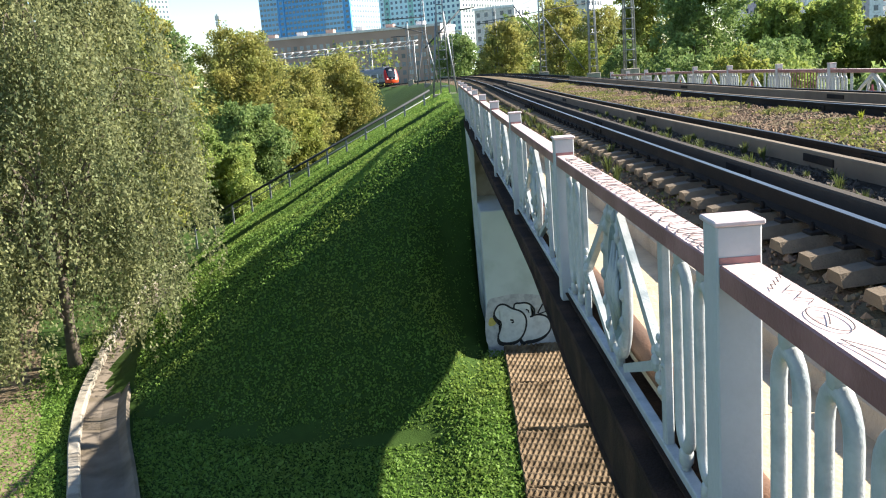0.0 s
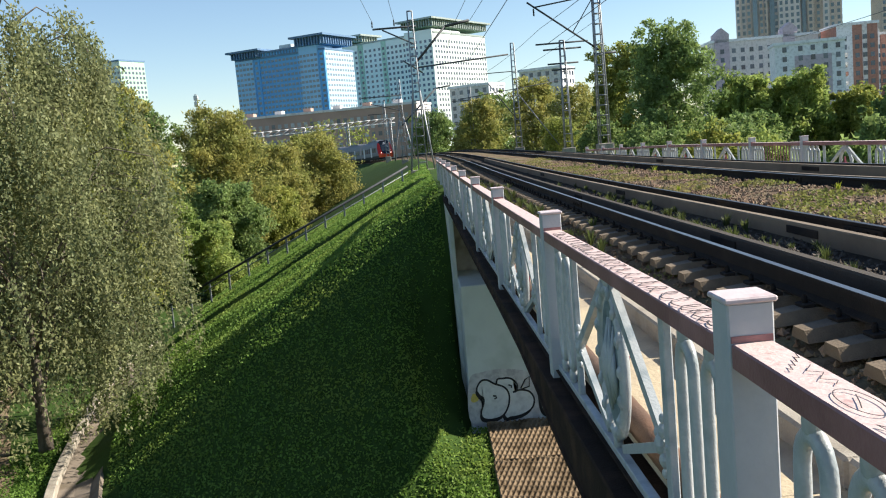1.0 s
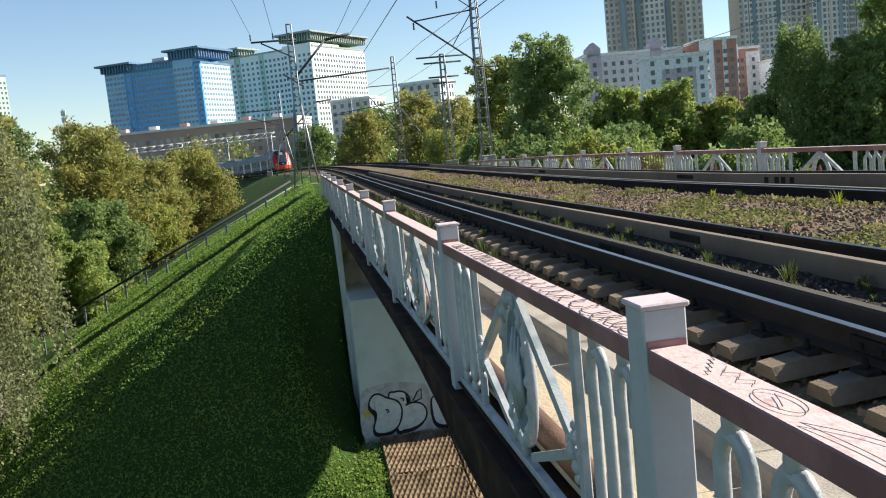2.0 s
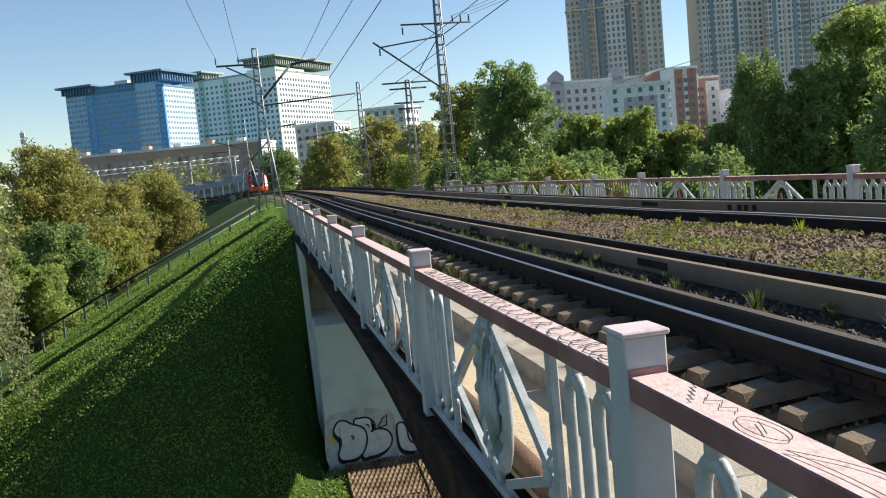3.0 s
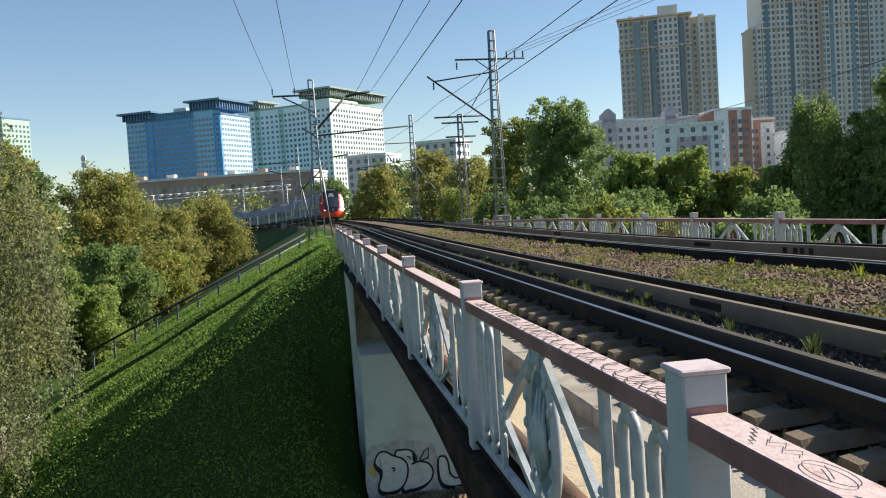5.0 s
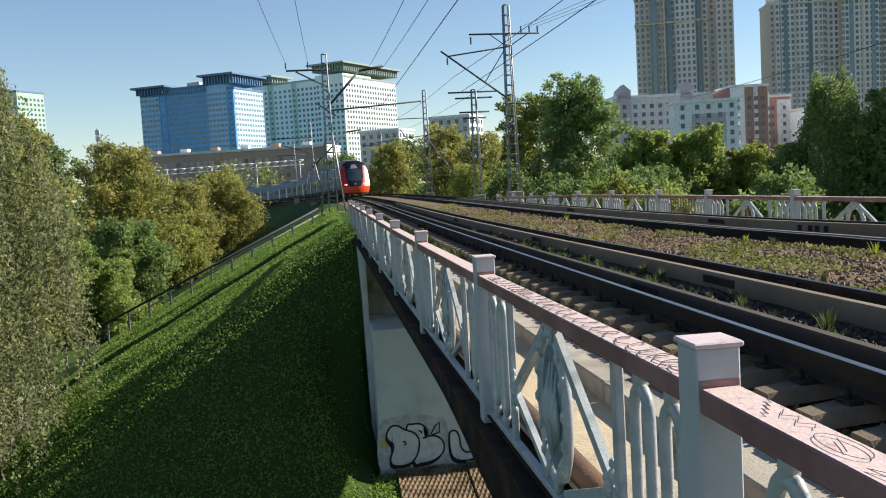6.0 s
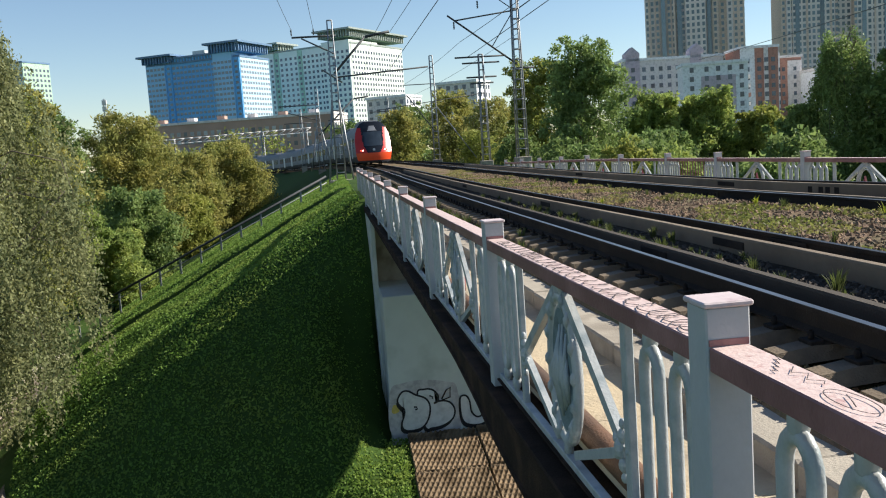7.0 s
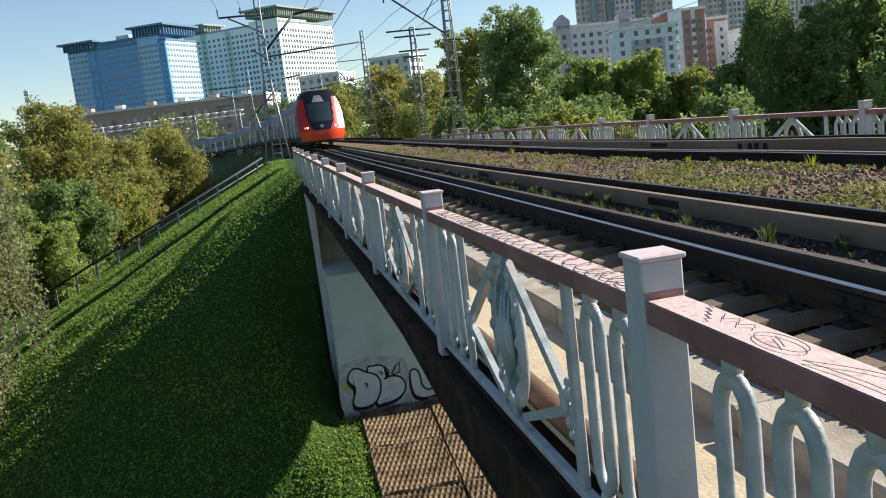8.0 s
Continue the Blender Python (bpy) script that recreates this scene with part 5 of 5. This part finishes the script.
weeping_birch(-17.4, 35.8, G, 18.4, 6.4, "tall weeping birch with grey-green hanging twigs by the path", 1, 2000, 80, 0.078)
weeping_birch(-22.5, 41, G, 19.5, 5.5, "weeping birch with grey-green hanging twigs behind another", 2, 800, 60, 0.09)
weeping_birch(-21.5, 30, G, 18.0, 5.0, "weeping birch with grey-green hanging twigs at the path", 3, 700, 60, 0.09)
tree(-19.5, 51, G, 15.6, 5.0, L_OLIVE, "olive yellow tree behind the birch", 15, 23000, 0.15, 0.1)
tree(-21.5, 60, G, 17.4, 5.4, L_YELLOW, "yellowing broadleaf tree beside the slope fence", 4, 23000, 0.16, 0.1)
tree(-17.6, 112, G, 12.9, 6.2, L_YELLOW, "round yellow-green tree beside the fence", 16, 20000, 0.18, 0.05)
tree(-36.5, 88, G, 20.0, 4.6, L_DARK, "tall dark green tree behind the others", 17, 14000, 0.2)
tree(-27, 86, G, 18.0, 4.0, L_DARK, "tall dark green tree behind the others", 5, 24000, 0.2)
tree(-22.0, 98, G, 17.0, 7.2, L_YELLOW, "round yellow-green tree below the embankment", 6, 28000, 0.17, 0.08)
tree(-19.2, 84, G, 9.3, 4.8, L_DARK, "dark green bushy tree below the embankment", 7, 23000, 0.17, 0.06)
tree(-14.6, 126, G + 0.5, 13.8, 7.6, L_YELLOW, "round yellow-green tree beside the fence", 8, 28000, 0.19, 0.06)
tree(-22.5, 122, G, 14.0, 6.0, L_YELLOW, "round yellow-green tree beside the fence", 9, 23000, 0.19, 0.06)
tree(-18.5, 74, G, 6.2, 3.8, L_GREEN, "low bright green bushy tree at the slope fence", 10, 20000, 0.15, 0.04)
tree(-22.5, 72, G, 9.5, 4.5, L_GREEN, "green bushy tree at the slope fence", 11, 20000, 0.16, 0.04)
tree(-17.2, 104, G, 8.0, 4.6, L_OLIVE, "olive green bushy tree near the fence", 12, 20000, 0.17, 0.04)
tree(-28, 66, G, 15, 5, L_OLIVE, "olive green tree behind the birch", 13, 24000, 0.18)
tree(-26, 52, G, 15, 5, L_GREEN, "green tree behind the birch", 14, 24000, 0.17)
# beyond the far railing
RB = -8.0
for k, (x, y, top, rad, mat, lab) in enumerate((
        (23.2, 82, 11.0, 6.2, L_DARK, "large dark green broadleaf tree behind the railing"),
        (31.0, 85, 6.0, 4.8, L_GREEN, "green broadleaf tree behind the railing"),
        (36.2, 84, 5.6, 5.0, L_GREEN, "rounded green broadleaf tree behind the railing"),
        (40.5, 82, 3.6, 4.0, L_OLIVE, "olive green broadleaf tree behind the railing"),
        (22.5, 97, 11.0, 5.5, L_OLIVE, "thin-topped olive tree behind the masts"),
        (16.5, 128, 10.0, 6.5, L_YELLOW, "yellow-green tree behind the masts"),
        (10.5, 150, 9.0, 6.0, L_YELLOW, "yellow-green tree beside the far track"),
        (21.5, 122, 8.4, 6.0, L_YELLOW, "yellow-green tree behind the masts"),
        (34.5, 51, 6.0, 3.2, L_DARK, "dense dark green tree behind the railing"),
        (38.6, 52, 10.2, 5.4, L_GREEN, "tall green tree behind the railing"),
        (36.5, 43, 7.6, 5.0, L_DARK, "dense dark green tree behind the railing"),
        (31.0, 57, 3.4, 2.6, L_DARK, "dark green tree behind the railing"),
        (42.0, 60, 4.0, 5.0, L_OLIVE, "olive green tree behind the railing"),
        (14.0, 210, 9.0, 6.0, L_OLIVE, "olive tree beside the distant track"),
        (4.0, 200, 9.0, 6.5, L_DARK, "dark tree beside the distant track"),
        (16.0, 185, 11.0, 7.0, L_DARK, "dark tree behind the distant masts"))):
    tree(x, y, RB, top - RB, rad, mat, lab, 30 + k, 23000 if y < 100 else 13000, 0.145 + 0.0006 * y, 0.1)
for k, (x, y, top, rad, mat) in enumerate(((17, 46, 1.0, 3.0, L_GREEN), (17.5, 56, 1.4, 3.2, L_OLIVE), (18, 66, 1.6, 3.4, L_DARK), (19, 76, 2.2, 3.6, L_DARK), (18, 37, 0.6, 3.0, L_DARK), (22, 62, 1.6, 3.4, L_DARK), (25, 68, 2.4, 3.6, L_DARK), (24, 46, 1.4, 3.4, L_DARK), (17.5, 88, 3, 3.6, L_DARK), (17, 108, 4, 4.5, L_OLIVE))):
    tree(x, y, -7.0, top + 7.0, rad, mat, "undergrowth bush tree behind the far railing", 60 + k, 8000, 0.17, 0.05)

weeping_birch(32.7, 55, RB, 16.2, 2.7, "dark weeping birch behind the far railing", 4, 800, 60, 0.1, 0, L_DARK)

# far woods that close the horizon
rng = np.random.default_rng(9)
fp = []
for i in range(330):
    a = rng.uniform(0, 2 * math.pi)
    d = rng.uniform(210, 420)
    x, y = d * math.sin(a), 60 + d * math.cos(a)
    if -45 < x < 60 and 0 < y < 215:
        continue
    r = rng.uniform(5, 9)
    p = rng.normal(size=(240, 3))
    p /= np.linalg.norm(p, axis=1)[:, None]
    hz = rng.uniform(8, 15)
    fp.append(p * np.array([r, r, hz * 0.55]) * rng.uniform(0.55, 1.05, (240, 1)) + np.array([x, y, land(x, y) + hz * 0.5]))
woods = part_of("far_woods", leaf_mesh("far_woods", np.concatenate(fp), 0.5, rng, 0.2, L_OLIVE, 3), None)
tagged(woods, "distant belt of olive green trees", "trees", kind="stuff")

# ---- stair rail down the slope ----
fence = thing("slope_fence", "low dark pipe handrail on grey posts running down the grassy slope", "fence")
F_TOP, F_END = Vector((-1.6, 61.0, 0.55)), Vector((-19.3, 61.0, -7.75))
for i in range(13):
    p = F_TOP.lerp(F_END, (i + 0.3) / 12.6)
    g = land(p.x, p.y)
    part_of("fence_post", box_mesh("fence_post", -0.06, 0.06, -0.05, 0.05, min(-0.5, g - p.z - 0.2), 0.0, 0.006), M_GALV, fence, m=pose(p.x, p.y, p.z))
bm = bmesh.new()
bar(bm, F_TOP, F_END, 0.13)
part("handrail", bm, M_DARKSTEEL, fence, "dark pipe handrail")
bm = bmesh.new()
bar(bm, F_TOP - Vector((0, 0, 0.42)), F_END - Vector((0, 0, 0.42)), 0.05)
part("lower_rail", bm, M_GALV, fence)

# ---- grass ----
rng = np.random.default_rng(21)
gp = []
n_g = 270000
gxr, gyr = rng.uniform(-18.5, 0.7, n_g), 14 + 66 * rng.uniform(0, 1, n_g) ** 1.6
kx_of = sorted((p.y, p.x) for p in kp)
for x, y in zip(gxr, gyr):
    kx = glide(y, kx_of)
    if kx - 0.1 < x < kx + 2.1 and y < 62:
        continue
    if x > -0.2 and y > 29.2:
        continue
    gp.append((x, y, land(x, y) + 0.03))
grass = part_of("grass", leaf_mesh("grass", np.array(gp) + rng.normal(size=(len(gp), 3)) * np.array([0, 0, 0.025]), 0.062, rng, 0.0, M_BLADE), None)
tagged(grass, "short clover and grass on the slope", "grass", kind="stuff")

# ---- slope paving under the bridge ----
paving = thing("slope_paving", "brown soil-stained lattice paving slabs under the bridge", "paving", kind="structure")
M_LATTICE = material("soiled_lattice_concrete", (0.20, 0.145, 0.092), 0.95, var=0.35, scale=4, bump=0.4, second=(0.10, 0.07, 0.042), mix_scale=1.3, obj_var=0.12, spec=0.1)
pv, pf = [], []
NU, NV, P = 84, 104, 0.165
for j in range(NV + 1):
    for i in range(NU + 1):
        u, v = 2.36 * i / NU, 2.86 * j / NV
        a = math.cos(2 * math.pi * (u + 0.35 * v) / P) * 0.5 + 0.5
        b = math.cos(2 * math.pi * (0.55 * v - 0.12 * u) / P) * 0.5 + 0.5
        edge = min(u, 2.36 - u, v, 2.86 - v)
        h = 0.085 * max(a ** 1.5 * 0.85, b ** 2.5 * 0.75) + (0.0 if edge > 0.06 else 0.02) - (0.1 if edge < 0.001 else 0.0)
        pv.append((u, -v, h))
for j in range(NV):
    for i in range(NU):
        k = j * (NU + 1) + i
        pf.append((k, k + NU + 1, k + NU + 2, k + 1))
p_me = bpy.data.meshes.new("paving_slab")
p_me.from_pydata(pv, [], pf)
for r_ in range(4):
    for c_ in range(2):
        y = 29.35 - 2.9 * r_
        sl = math.degrees(math.atan(0.125))
        part_of("paving_slab", p_me, M_LATTICE, paving, m=pose(0.62 + 2.4 * c_ - 0.05 * r_, y, -7.80 - 0.125 * (29.35 - y) + 0.03 * ((r_ * 3 + c_) % 2), sl, random.uniform(-0.6, 0.6), random.uniform(-0.8, 0.8)))

# ---- painted letters on the abutment ----
M_BLACKPAINT = material("black_spray_paint", (0.015, 0.015, 0.017), 0.6, var=0.2, bump=0)
M_WHITEPAINT = material("white_spray_paint", (0.60, 0.60, 0.58), 0.6, var=0.1, scale=5, bump=0, second=(0.48, 0.48, 0.47), mix_scale=4)
M_OLDPAINT = material("faded_mixed_paint", (0.38, 0.36, 0.36), 0.7, var=0.3, scale=6, bump=0, second=(0.5, 0.48, 0.47), mix_scale=5, mix_at=0.48)
M_YELLOWPAINT = material("yellow_spray_paint", (0.55, 0.42, 0.10), 0.6, var=0.3, bump=0)
WX, WZ, WY = 0.13, -7.95, 29.495


def closed(pts, n=5):
    k = len(pts)
    ext = [pts[-1]] + pts + pts[:2]
    out = []
    for i in range(1, k + 1):
        p0, p1, p2, p3 = ext[i - 1], ext[i], ext[i + 1], ext[i + 2] if i + 2 < len(ext) else pts[2]
        for q in range(n):
            t = q / n
            out.append(tuple(0.5 * (2 * b + (c - a) * t + (2 * a - 5 * b + 4 * c - d) * t * t + (3 * b - a - 3 * c + d) * t ** 3) for a, b, c, d in zip(p0, p1, p2, p3)))
    return out


def flat_shape(name, pts, lift, mat, label="", sx=0.0, sz=0.0):
    bm = bmesh.new()
    f = bm.faces.new([bm.verts.new((WX + x + sx, WY - lift, WZ + z + sz)) for x, z in pts])
    bmesh.ops.triangulate(bm, faces=[f])
    return part(name, bm, mat, abut, label)


def stroke(name, pts, w, lift, mat, close=False):
    bm = bmesh.new()
    tube(bm, [(WX + x, WY - lift, WZ + z) for x, z in pts], w, 6, closed=close)
    for v in bm.verts:
        v.co.y = WY - lift + (v.co.y - WY + lift) * 0.1
    return part(name, bm, mat, abut)


flat_shape("faded_paint_patch", closed([(0.0, 0.12), (0.02, 1.7), (0.5, 1.95), (1.2, 2.0), (2.0, 1.85), (2.34, 1.6), (2.36, 0.1), (1.2, 0.06)]), 0.003, M_OLDPAINT, "patch of old faded spray paint")
flat_shape("yellow_paint_patch", closed([(0.02, 1.0), (0.12, 1.22), (0.3, 1.1), (0.26, 0.95), (0.1, 0.9)]), 0.005, M_YELLOWPAINT)
LETTER_D = closed([(0.25, 1.36), (0.40, 1.62), (0.62, 1.66), (0.88, 1.50), (1.22, 1.34), (1.36, 1.06), (1.30, 0.66), (1.08, 0.34), (0.72, 0.24), (0.42, 0.30), (0.34, 0.50), (0.44, 0.80), (0.46, 1.02), (0.32, 1.16)])
LETTER_E = closed([(0.95, 1.52), (1.20, 1.66), (1.48, 1.62), (1.66, 1.40), (1.62, 1.18), (1.50, 1.14), (1.78, 1.20), (2.08, 1.10), (2.22, 0.82), (2.12, 0.52), (1.80, 0.32), (1.40, 0.26), (1.14, 0.34)])
LETTER_U = closed([(2.42, 1.2), (2.62, 1.3), (2.75, 1.1), (2.8, 0.7), (3.0, 0.5), (3.2, 0.62), (3.25, 1.1), (3.4, 1.2), (3.5, 0.6), (3.2, 0.25), (2.7, 0.25), (2.45, 0.5)])
for k, sh in enumerate((LETTER_E, LETTER_D, LETTER_U)):
    flat_shape("letter_shadow", sh, 0.007 + 0.006 * k, M_BLACKPAINT, "black drop shadow of a bubble letter", -0.05, -0.11)
    flat_shape("bubble_letter", sh, 0.010 + 0.006 * k, M_WHITEPAINT, "white bubble letter with a black outline")
    stroke("letter_outline", sh, 0.032, 0.011 + 0.006 * k, M_BLACKPAINT, True)
stroke("letter_stroke", [(0.80, 1.08), (0.90, 1.06), (0.92, 1.0), (0.84, 0.97)], 0.03, 0.02, M_BLACKPAINT)
stroke("letter_stroke", [(1.36, 1.42), (1.46, 1.38), (1.46, 1.30)], 0.025, 0.02, M_BLACKPAINT)
stroke("letter_stroke", [(1.78, 1.26), (1.95, 1.55), (2.1, 1.65), (2.08, 1.3), (1.8, 1.22)], 0.025, 0.02, M_BLACKPAINT)

# ---- scrawl on the handrail ----
M_SCRAWL = material("dark_marker_scrawl", (0.07, 0.055, 0.055), 0.6, var=0.2, bump=0)
rs = random.Random(11)
y = 6.9
k = 0
near_railing = bpy.data.objects["bridge_railing"]
while y > 3.0:
    bm = bmesh.new()
    w = rs.uniform(0.13, 0.21)
    pts = []
    turns = rs.choice((1.0, 1.4, 1.8))
    for q in range(15):
        a = 2 * math.pi * turns * q / 14 + k
        pts.append((0.056 * math.cos(a) * rs.uniform(0.75, 1.15), -w * q / 14 + 0.055 * math.sin(a) * rs.uniform(0.6, 1.2), 1.1862))
    tube(bm, pts, 0.0042, 5)
    for v in bm.verts:
        v.co.z = 1.1862 + (v.co.z - 1.1862) * 0.3
    part("scrawl", bm, M_SCRAWL, near_railing, "dark scribbled marker line").matrix_basis = pose(0, y, -0.0111 * (y - 2.81), -0.64)
    y -= w + 0.02
    k += 1
SCRAWLS = [
    [(0.045 * math.cos(2 * math.pi * q / 24), 1.98 + 0.12 * math.sin(2 * math.pi * q / 24)) for q in range(25)],
    [(-0.02, 1.93), (0.0, 1.98), (0.02, 2.04)],
    [(0.055 - 0.012 * q, 2.50 - 0.035 * (q % 2) - 0.02 * q) for q in range(9)],
    [(0.04 - 0.02 * (q % 3), 2.36 - 0.03 * q) for q in range(8)],
    [(-0.05 + 0.10 * math.sin(math.pi * q / 14), 1.80 - 0.55 * q / 14) for q in range(15)],
    [(-0.05 + 0.02 * math.sin(math.pi * q / 14), 1.80 - 0.55 * q / 14) for q in range(15)],
]
for line in SCRAWLS:
    bm = bmesh.new()
    tube(bm, [(u, v, 1.1862) for u, v in line], 0.0021, 5)
    for v in bm.verts:
        v.co.z = 1.1862 + (v.co.z - 1.1862) * 0.3
    part("scrawl", bm, M_SCRAWL, near_railing, "dark scribbled marker line")

# ---- loose stones and weeds on the track ----
rng = np.random.default_rng(77)


def scatter_stones(name, label, n, u0, u1, y0, y1, size, lift, mat=None):
    base = np.array([(1, 0, 0), (-1, 0, 0), (0, 1, 0), (0, -1, 0), (0, 0, 0.8), (0, 0, -0.8)], float)
    tri = np.array([(0, 2, 4), (2, 1, 4), (1, 3, 4), (3, 0, 4), (2, 0, 5), (1, 2, 5), (3, 1, 5), (0, 3, 5)])
    V, F = [], []
    for k in range(n):
        y = y0 + (y1 - y0) * rng.uniform() ** 1.5
        u = rng.uniform(u0, u1)
        x = track_x(y) + u
        h = track_z(y) - 0.21 + bed_lift(u, y) + (0.09 if 1.0 < u < 3.0 else (-0.015 if -0.5 < u < 0.5 else 0.0))
        if u < -0.7:
            h -= 0.10 + (-0.7 - u) * 0.16
        x = max(x, 1.38)
        q = Euler(rng.uniform(0, 6.28, 3)).to_matrix()
        s = size * rng.uniform(0.55, 1.4)
        vv = (base * rng.uniform(0.6, 1.2, (6, 3)) * s) @ np.array(q).T + np.array([x, y, h + lift])
        F.append(tri + 6 * k)
        V.append(vv)
    me = bpy.data.meshes.new(name)
    me.from_pydata(np.concatenate(V).tolist(), [], np.concatenate(F).tolist())
    tagged(part_of(name, me, mat or M_STONE), label, "stones", kind="stuff")


scatter_stones("ballast_stones", "brown crushed stones between the two tracks", 11000, 0.9, 3.1, 5, 42, 0.036, 0.0)
scatter_stones("ballast_stones", "dark crushed stones beside the near rail", 3000, -2.2, -0.6, 1.5, 22, 0.035, 0.01)
scatter_stones("ballast_stones", "dusty stones inside the near track", 3000, -0.4, 0.42, 3, 24, 0.035, 0.0, M_STONEDARK)


def weed_mesh(seed, h, n, spread):
    r = random.Random(seed)
    bm = bmesh.new()
    root = bm.verts.new((0, 0, -0.05))
    for _ in range(n):
        a = r.uniform(0, 6.28)
        d = spread * r.uniform(0.2, 1)
        x0, y0 = 0.25 * d * math.cos(a), 0.25 * d * math.sin(a)
        hh = h * r.uniform(0.4, 1.0)
        w = 0.003 + 0.006 * r.random()
        px, py = -math.sin(a) * w, math.cos(a) * w
        p1 = bm.verts.new((x0 - px, y0 - py, -0.02))
        p2 = bm.verts.new((x0 + px, y0 + py, -0.02))
        m1 = bm.verts.new((x0 + d * 0.5 * math.cos(a) - px, y0 + d * 0.5 * math.sin(a) - py, hh * 0.7))
        m2 = bm.verts.new((x0 + d * 0.5 * math.cos(a) + px, y0 + d * 0.5 * math.sin(a) + py, hh * 0.7))
        tp = bm.verts.new((x0 + d * math.cos(a), y0 + d * math.sin(a), hh))
        bm.faces.new((p1, p2, m2, m1))
        bm.faces.new((root, p2, p1))
        bm.faces.new((m1, m2, tp))
    me = bpy.data.meshes.new("weed")
    bm.to_mesh(me)
    bm.free()
    return me


L_WEED = leaf("weed_leaf", (0.075, 0.105, 0.03), (0.13, 0.13, 0.045))
L_BRIGHT = leaf("bright_weed_leaf", (0.36, 0.40, 0.04), (0.30, 0.36, 0.04))
WEEDS = [weed_mesh(k, 0.22, 34, 0.13) for k in range(4)]
WEED_Y = weed_mesh(9, 0.22, 34, 0.13)
wr = random.Random(5)


def weed(u, y, s, me, mat, label):
    z = track_z(y) - 0.21 + bed_lift(u, y) + (0.09 if 1.0 < u < 3.0 else (-0.015 if abs(u) < 0.5 else -0.1 if u < -0.7 else 0.0))
    ob = part_of("weed", me, mat, m=pose(track_x(y) + u, y, z, 0, 0, wr.uniform(0, 360)) @ Matrix.Diagonal((s, s, s, 1)))
    tagged(ob, label, "weed", "weeds on the track")


for k in range(26):
    y = 5.0 + 0.75 * k + wr.uniform(-0.3, 0.3)
    weed(wr.uniform(-0.25, 0.35), y, wr.uniform(0.5, 1.1), WEEDS[k % 4], L_WEED, "green grassy weed tuft inside the near track")
for k in range(30):
    y = 6.0 + 1.2 * k + wr.uniform(-0.4, 0.4)
    weed(wr.uniform(1.0, 3.0), y, wr.uniform(0.35, 0.8), WEEDS[k % 4], L_WEED, "small dry weed between the two tracks")
for k in range(24):
    y = 10.5 + 0.8 * k + wr.uniform(-0.3, 0.3)
    weed(wr.uniform(-1.7, -1.0), y, wr.uniform(0.6, 1.2), WEEDS[k % 4], L_WEED, "dry weed tuft among the sleeper ends")
for k in range(46):
    y = 4.0 + 0.32 * k + wr.uniform(-0.15, 0.15)
    weed(wr.uniform(-0.15, 0.36), y, wr.uniform(0.3, 0.85), WEEDS[k % 4], L_WEED, "wispy green weed between the guard rails")
for u, y, s in ((3.15, 25.5, 1.1), (2.9, 10.2, 0.9), (2.8, 13.5, 0.7), (4.75, 21.0, 1.0), (1.3, 17.0, 0.6), (4.7, 33, 1.0)):
    weed(u, y, s, WEED_Y, L_BRIGHT, "bright yellow-green leafy weed beside the rail")

# dry grass on the ballast between the tracks
dg = []
for k in range(26000):
    y = 5 + 45 * rng.uniform() ** 1.5
    u = rng.uniform(0.95, 3.1) if k % 4 else rng.uniform(-2.0, -0.95)
    if noise.noise((u * 0.9, y * 0.5, 8)) < 0.02:
        continue
    if u < 0 and y < 9:
        continue
    h = track_z(y) - 0.21 + bed_lift(u, y) + (0.09 if u > 0 else -0.10 - (-0.7 - u) * 0.16)
    dg.append((max(1.4, track_x(y) + u), y, h + 0.02))
L_DRY = leaf("dry_grass_leaf", (0.27, 0.24, 0.09), (0.17, 0.19, 0.05))
tagged(part_of("dry_grass", leaf_mesh("dry_grass", np.array(dg), 0.035, rng, 0.0, L_DRY), None), "sparse dry grass on the ballast", "grass", kind="stuff")

motions()
